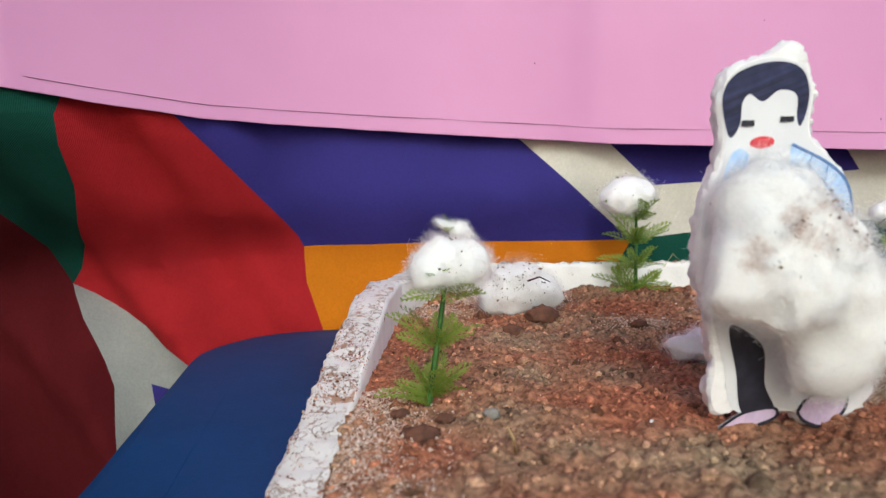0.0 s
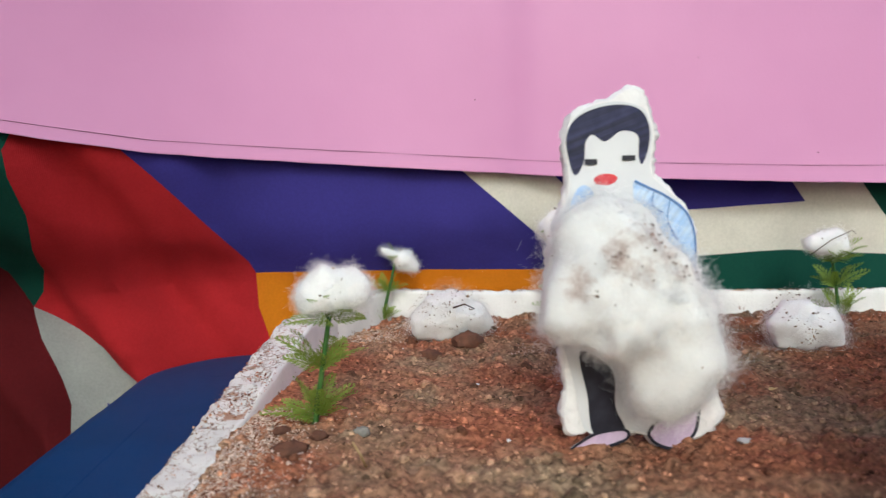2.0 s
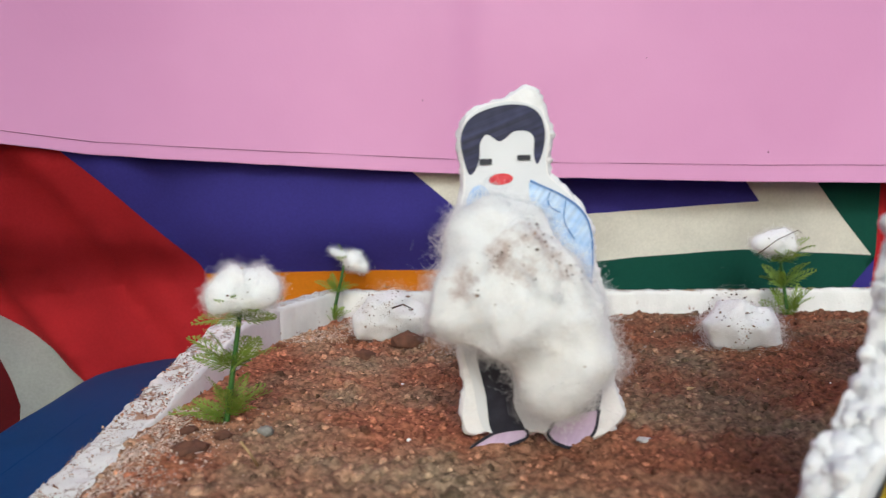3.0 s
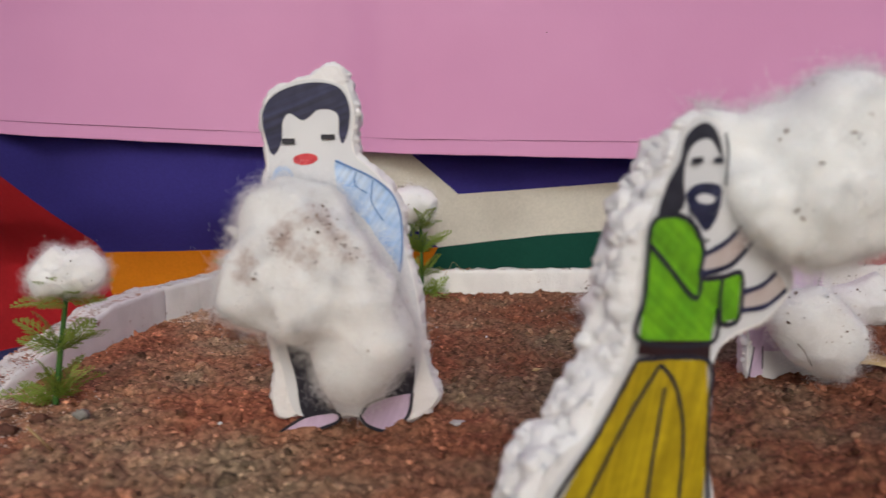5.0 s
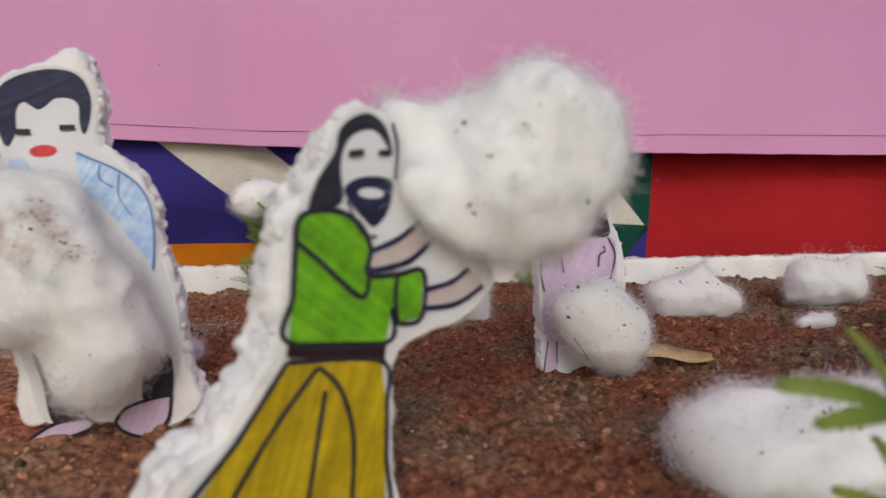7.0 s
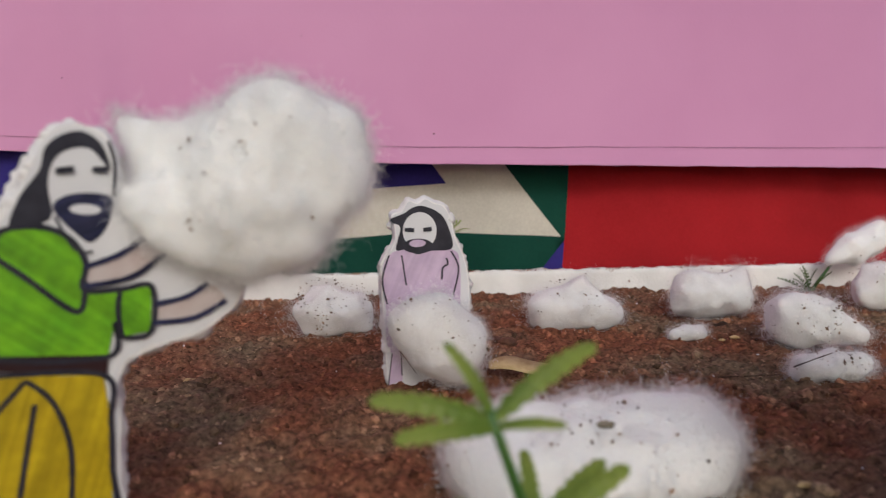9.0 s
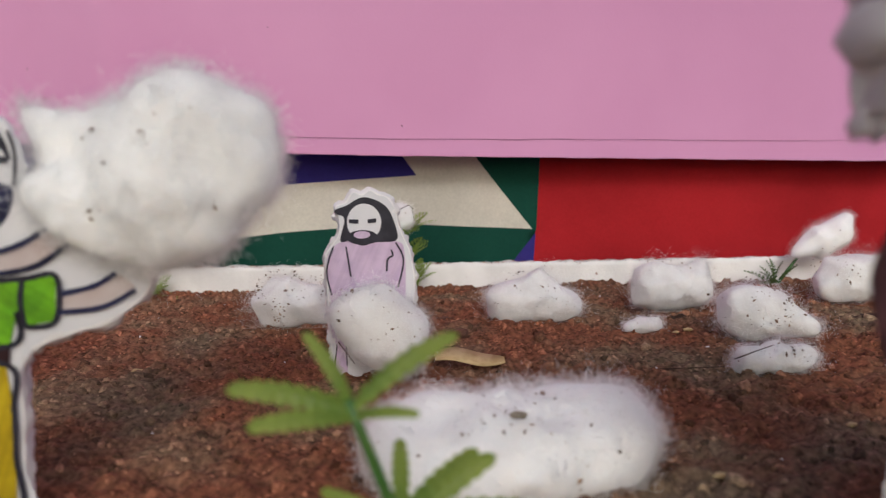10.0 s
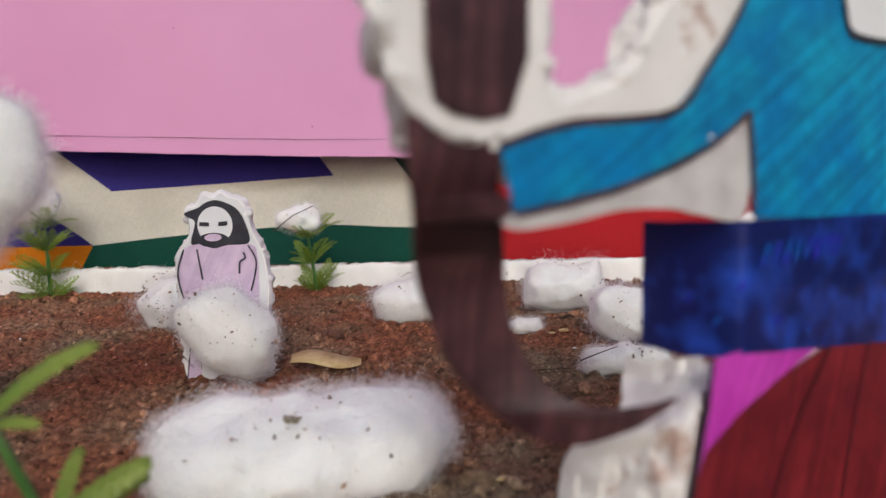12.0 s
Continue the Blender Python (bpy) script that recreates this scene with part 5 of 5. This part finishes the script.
def plant(name, foot, top, whorls, label, seed, bend=0.0, leaves=None, placed=()):
    """A plastic sprig: a stem with whorls of fronds; whorls: height along the stem, frond scale, count, rise in degrees."""
    rng = np.random.default_rng(seed)
    ob = new(name)
    ob.location = foot
    tagged(ob, label, "plant", "plastic plants")
    f, t = Vector((0, 0, -0.012)), Vector(top) - Vector(foot)
    pts = [f.lerp(t, k / 8) + Vector((bend * math.sin(math.pi * k / 8), 0, 0)) for k in range(9)]
    tube(pts, (0.0019, 0.0012), STEM, "stem", ob)
    for h, turn, rise, s in placed:
        leaf = new("leaf", (leaves or FRONDS)[int(rng.integers(0, 3))])
        leaf.parent = ob
        leaf.matrix_local = Matrix.Translation(f.lerp(t, h)) @ pose(0, 0, 0, 48 * math.cos(radians(turn)) + rng.uniform(-12, 12), 8 - rise, turn) @ Matrix.Diagonal((s, s, s, 1))
    for h, scale, count, rise in whorls:
        c = f.lerp(t, h) + Vector((bend * math.sin(math.pi * h), 0, 0))
        turn = rng.uniform(0, 360)
        for k in range(count):
            leaf = new("leaf", (leaves or FRONDS)[int(rng.integers(0, 3))])
            leaf.parent = ob
            s = scale * rng.uniform(0.7, 1.2)
            leaf.matrix_local = Matrix.Translation(c) @ pose(0, 0, 0, rng.uniform(-60, 60), -rise + rng.uniform(-24, 24), turn + 360 * k / count + rng.uniform(-18, 18)) @ Matrix.Diagonal((s, s, s, 1))
    return ob


plant("plastic_plant", (0.136, 0.444, 0), (0.149, 0.447, 0.068), [(0.17, 0.80, 15, 30), (0.50, 0.84, 14, 22), (0.84, 0.74, 15, 20)], "green plastic fern sprig with three leaf whorls in the soil", 51)
plant("plastic_plant", (0.168, 0.735, 0), (0.186, 0.735, 0.060), [(0.18, 0.66, 13, 36), (0.55, 0.66, 13, 30), (0.95, 0.55, 10, 45)], "leaning green plastic sprig in the tray's corner", 52)
plant("plastic_plant", (0.350, 0.712, 0), (0.350, 0.712, 0.078), [(0.12, 1.15, 12, 18), (0.36, 1.0, 11, 26), (0.60, 1.1, 12, 28), (0.84, 1.05, 12, 30)], "bushy green plastic sprig against the back wall", 53)
plant("plastic_plant", (0.590, 0.683, 0), (0.580, 0.685, 0.064), [(0.16, 0.9, 12, 40), (0.5, 0.9, 12, 34), (0.8, 0.95, 12, 26)], "green plastic sprig with cotton on top by the back wall", 54)
plant("plastic_plant", (0.906, 0.632, 0), (0.940, 0.636, 0.026), [(0.30, 0.85, 5, 38)], "short dark-green plastic sprig leaning over", 55, 0.0, SPIKES, [(0.30, 150, 30, 0.95), (0.30, 175, 55, 0.8), (0.32, 195, 15, 0.7)])
plant("plastic_plant", (0.556, 0.190, 0), (0.5285, 0.182, 0.070), [], "bright green plastic sprig close to the tray's front", 56, 0.0, BLADES,
      [(0.97, 6, 38, 0.88), (0.97, 158, 64, 0.62), (0.97, 174, 18, 0.85), (0.95, 190, 8, 0.72), (0.95, -30, 14, 0.5),
       (0.62, -12, 14, 0.95), (0.62, 28, 32, 0.8), (0.60, 85, 45, 0.7), (0.62, 160, 26, 0.6), (0.60, -60, 10, 0.6), (0.60, 5, 40, 0.85), (0.58, 50, 20, 0.8), (0.40, -25, 20, 0.7), (0.40, 60, 35, 0.7), (0.40, 150, 25, 0.6)])

TUFTS = [
    ((0.149, 0.444, 0.0605), [(0, 0, 8, 11), (-12, 0, 7, 10), (12, 0, 9, 10), (5, 0, 15, 9), (-8, 3, 14, 9), (17, 0, 14, 6), (-3, 0, 21, 6), (11, 2, 20, 6)], 61, 3500, "fluffy cotton ball resting on a plastic plant"),
    ((0.190, 0.735, 0.052), [(4, 0, 6, 11), (12, 0, 0, 7), (-8, 0, 12, 6), (-16, 0, 16, 6)], 62, 1800, "small cotton tuft caught on a leaning sprig"),
    ((0.341, 0.710, 0.078), [(0, 0, 10, 19), (-12, 0, 8, 14), (13, 0, 10, 15)], 63, 2500, "speckled cotton ball on a plastic plant"),
    ((0.574, 0.683, 0.060), [(0, 0, 8, 13), (12, 0, 4, 10), (-14, 0, 8, 9), (10, 0, 14, 9)], 64, 2200, "cotton tuft with a thin twig on a plastic plant"),
    ((0.962, 0.634, 0.026), [(-3, 0, 12, 17), (-20, 0, 6, 11), (-28, 0, 0, 7), (14, 0, 20, 16), (20, 0, 34, 9)], 65, 2500, "angular cotton tuft on the leaning sprig"),
]
for place, lobes, seed, count, label in TUFTS:
    cotton("cotton_tuft", place, lobes, seed, int(count * 4.2), 5, False, 16, label, 0.15, 0.0075, "cotton tufts on plants", 0.20, soften=6, clean=True, blend=7)


# ---------------------------------------------------------------- small things on the soil
def stone(name, place, size, seed, mat, label, category):
    bm = bmesh.new()
    bmesh.ops.create_icosphere(bm, subdivisions=3, radius=1.0)
    for v in bm.verts:
        p = v.co
        k = 1 + 0.32 * fbm(p.x * 1.4 + seed, p.y * 1.4, p.z * 1.4, 3) + 0.34 * fbm(p.x * 3.5, p.y * 3.5 + seed, p.z * 3.5, 3)
        v.co = Vector((p.x * size[0] * k, p.y * size[1] * k, p.z * size[2] * k))
    ob = part(name, bm, mat, None, label, True)
    ob.location = place
    return tagged(ob, category=category, group="stones on the soil")


for k, (x, y, s) in enumerate(((0.209, 0.576, 0.0075), (0.130, 0.400, 0.0085), (0.143, 0.415, 0.0045), (0.122, 0.428, 0.0045), (0.30, 0.575, 0.006), (0.605, 0.495, 0.0055), (0.240, 0.618, 0.012), (0.52, 0.665, 0.005), (0.70, 0.64, 0.005))):
    stone("pebble", (x, y, soil_z(x, y) + 0.2 * s), (s, s * 0.8, s * 0.6), 70 + k, STONE, "reddish lump of hard soil", "stone")
stone("pebble", (0.165, 0.412, soil_z(0.165, 0.412) + 0.002), (0.004, 0.0035, 0.003), 88, material("grey_stone", (0.3, 0.28, 0.25), (0.2, 0.19, 0.17), 150.0, 0.8, 0.4, 400.0), "small grey pebble on red soil", "stone")

vs, fs = [], []
for i in range(13):
    t = i / 12
    w = 0.0075 * (0.30 + 0.70 * math.sin(math.pi * min(1, 0.12 + 0.8 * t))) * (0.8 if i == 12 else 1)
    x = -0.020 + 0.040 * t
    z = 0.0075 - 0.0035 * t + 0.0012 * math.sin(t * 7)
    for s in (-1, 0, 1):
        vs.append((x, s * w + 0.002 * math.sin(t * 4), z + 0.0014 * abs(s)))
        vs.append((x, s * w + 0.002 * math.sin(t * 4), z + 0.0014 * abs(s) - 0.0005))
for i in range(12):
    for j in (0, 2):
        a = 6 * i + j
        fs += [(a, a + 6, a + 8, a + 2), (a + 1, a + 3, a + 9, a + 7)]
    fs += [(6 * i, 6 * i + 1, 6 * i + 7, 6 * i + 6), (6 * i + 4, 6 * i + 10, 6 * i + 11, 6 * i + 5)]
dry = mesh_ob("dry_leaf", vs, fs, STRAW, None, True)
dry.location, dry.rotation_euler = (0.599, 0.430, 0.001), (0.30, 0, -0.1)
tagged(dry, "curled straw-coloured dry leaf on the soil", "leaf")


def twig(pts, r, label, mat=TWIG):
    ob = tube(pts, (r, r * 0.5), mat, "twig", None, 5)
    return tagged(ob, label, "twig", "twigs and stalks")


twig([(0.229, 0.617, 0.031), (0.238, 0.616, 0.034), (0.246, 0.615, 0.030)], 0.0008, "short dark twig in a cotton tuft")
twig([(0.552, 0.672, 0.058), (0.570, 0.669, 0.072), (0.588, 0.668, 0.080), (0.592, 0.668, 0.077)], 0.0005, "thin bent twig across a cotton tuft")
twig([(0.734, 0.381, 0.012), (0.744, 0.377, 0.017), (0.753, 0.376, 0.020)], 0.0004, "fine stalk on a cotton roll")
twig([(0.525, 0.3885, 0.031), (0.528, 0.387, 0.027), (0.533, 0.389, 0.019)], 0.0003, "fine dark hair on a cotton tuft")
twig([(0.168, 0.372, 0.001), (0.166, 0.366, 0.009), (0.163, 0.362, 0.016)], 0.0008, "pale dry stalk standing in the soil", STRAW)
twig([(0.70, 0.40, 0.003), (0.72, 0.395, 0.004), (0.74, 0.397, 0.003)], 0.0004, "fine brown stalk lying on the soil", TWIG)
twig([(0.37, 0.698, 0.024), (0.378, 0.697, 0.036), (0.388, 0.699, 0.026)], 0.0003, "thin loop of dry grass on the rim", STRAW)
stone("pebble", (0.589, 0.272, 0.0300), (0.0032, 0.0022, 0.0012), 93, material("grey_flake", (0.27, 0.24, 0.18), (0.19, 0.165, 0.12), 300.0, 0.9, 0.4, 500.0), "grey-brown flake lying on the cotton pad", "flake")

# very dark brown lumps at the front foot of two cotton tufts
DARK_LUMP = material("dark_brown_lump", (0.040, 0.022, 0.015), (0.065, 0.038, 0.026), 150.0, 0.95, 0.6, 500.0)
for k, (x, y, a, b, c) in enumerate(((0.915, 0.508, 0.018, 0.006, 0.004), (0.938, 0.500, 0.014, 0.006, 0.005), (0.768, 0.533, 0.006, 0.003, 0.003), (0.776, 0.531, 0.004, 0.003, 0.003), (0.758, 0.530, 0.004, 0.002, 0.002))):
    stone("dark_lump", (x, y, soil_z(x, y) + 0.3 * c), (a, b, c), 110 + k, DARK_LUMP, "dark brown lump beside a cotton tuft", "stone")
for k, (x, y, a, m) in enumerate(((0.755, 0.477, 0.0032, STRAW), (0.748, 0.480, 0.0022, STRAW), (0.754, 0.315, 0.0026, STRAW), (0.667, 0.272, 0.0030, STRAW), (0.598, 0.509, 0.0070, STONE), (0.603, 0.565, 0.0050, STONE), (0.353, 0.387, 0.0036, GREY_PAPER), (0.407, 0.463, 0.0030, STRAW))):
    stone("chip", (x, y, soil_z(x, y) + 0.0015), (a, 0.7 * a, 0.32 * a), 130 + k, m, "small flat chip lying on the soil", "chip")

for x, z, r in ((0.589, 0.151, 0.0007), (0.262, 0.205, 0.0006), (0.47, 0.24, 0.0005)):
    bm = bmesh.new()
    bmesh.ops.create_uvsphere(bm, u_segments=8, v_segments=5, radius=r)
    bmesh.ops.scale(bm, vec=(1, 0.5, 1.1), verts=bm.verts[:])
    bmesh.ops.translate(bm, vec=(x, pink_y(x, z) - 0.0008, z), verts=bm.verts[:])
    part("spot", bm, TWIG, sheet, "small dark spot")
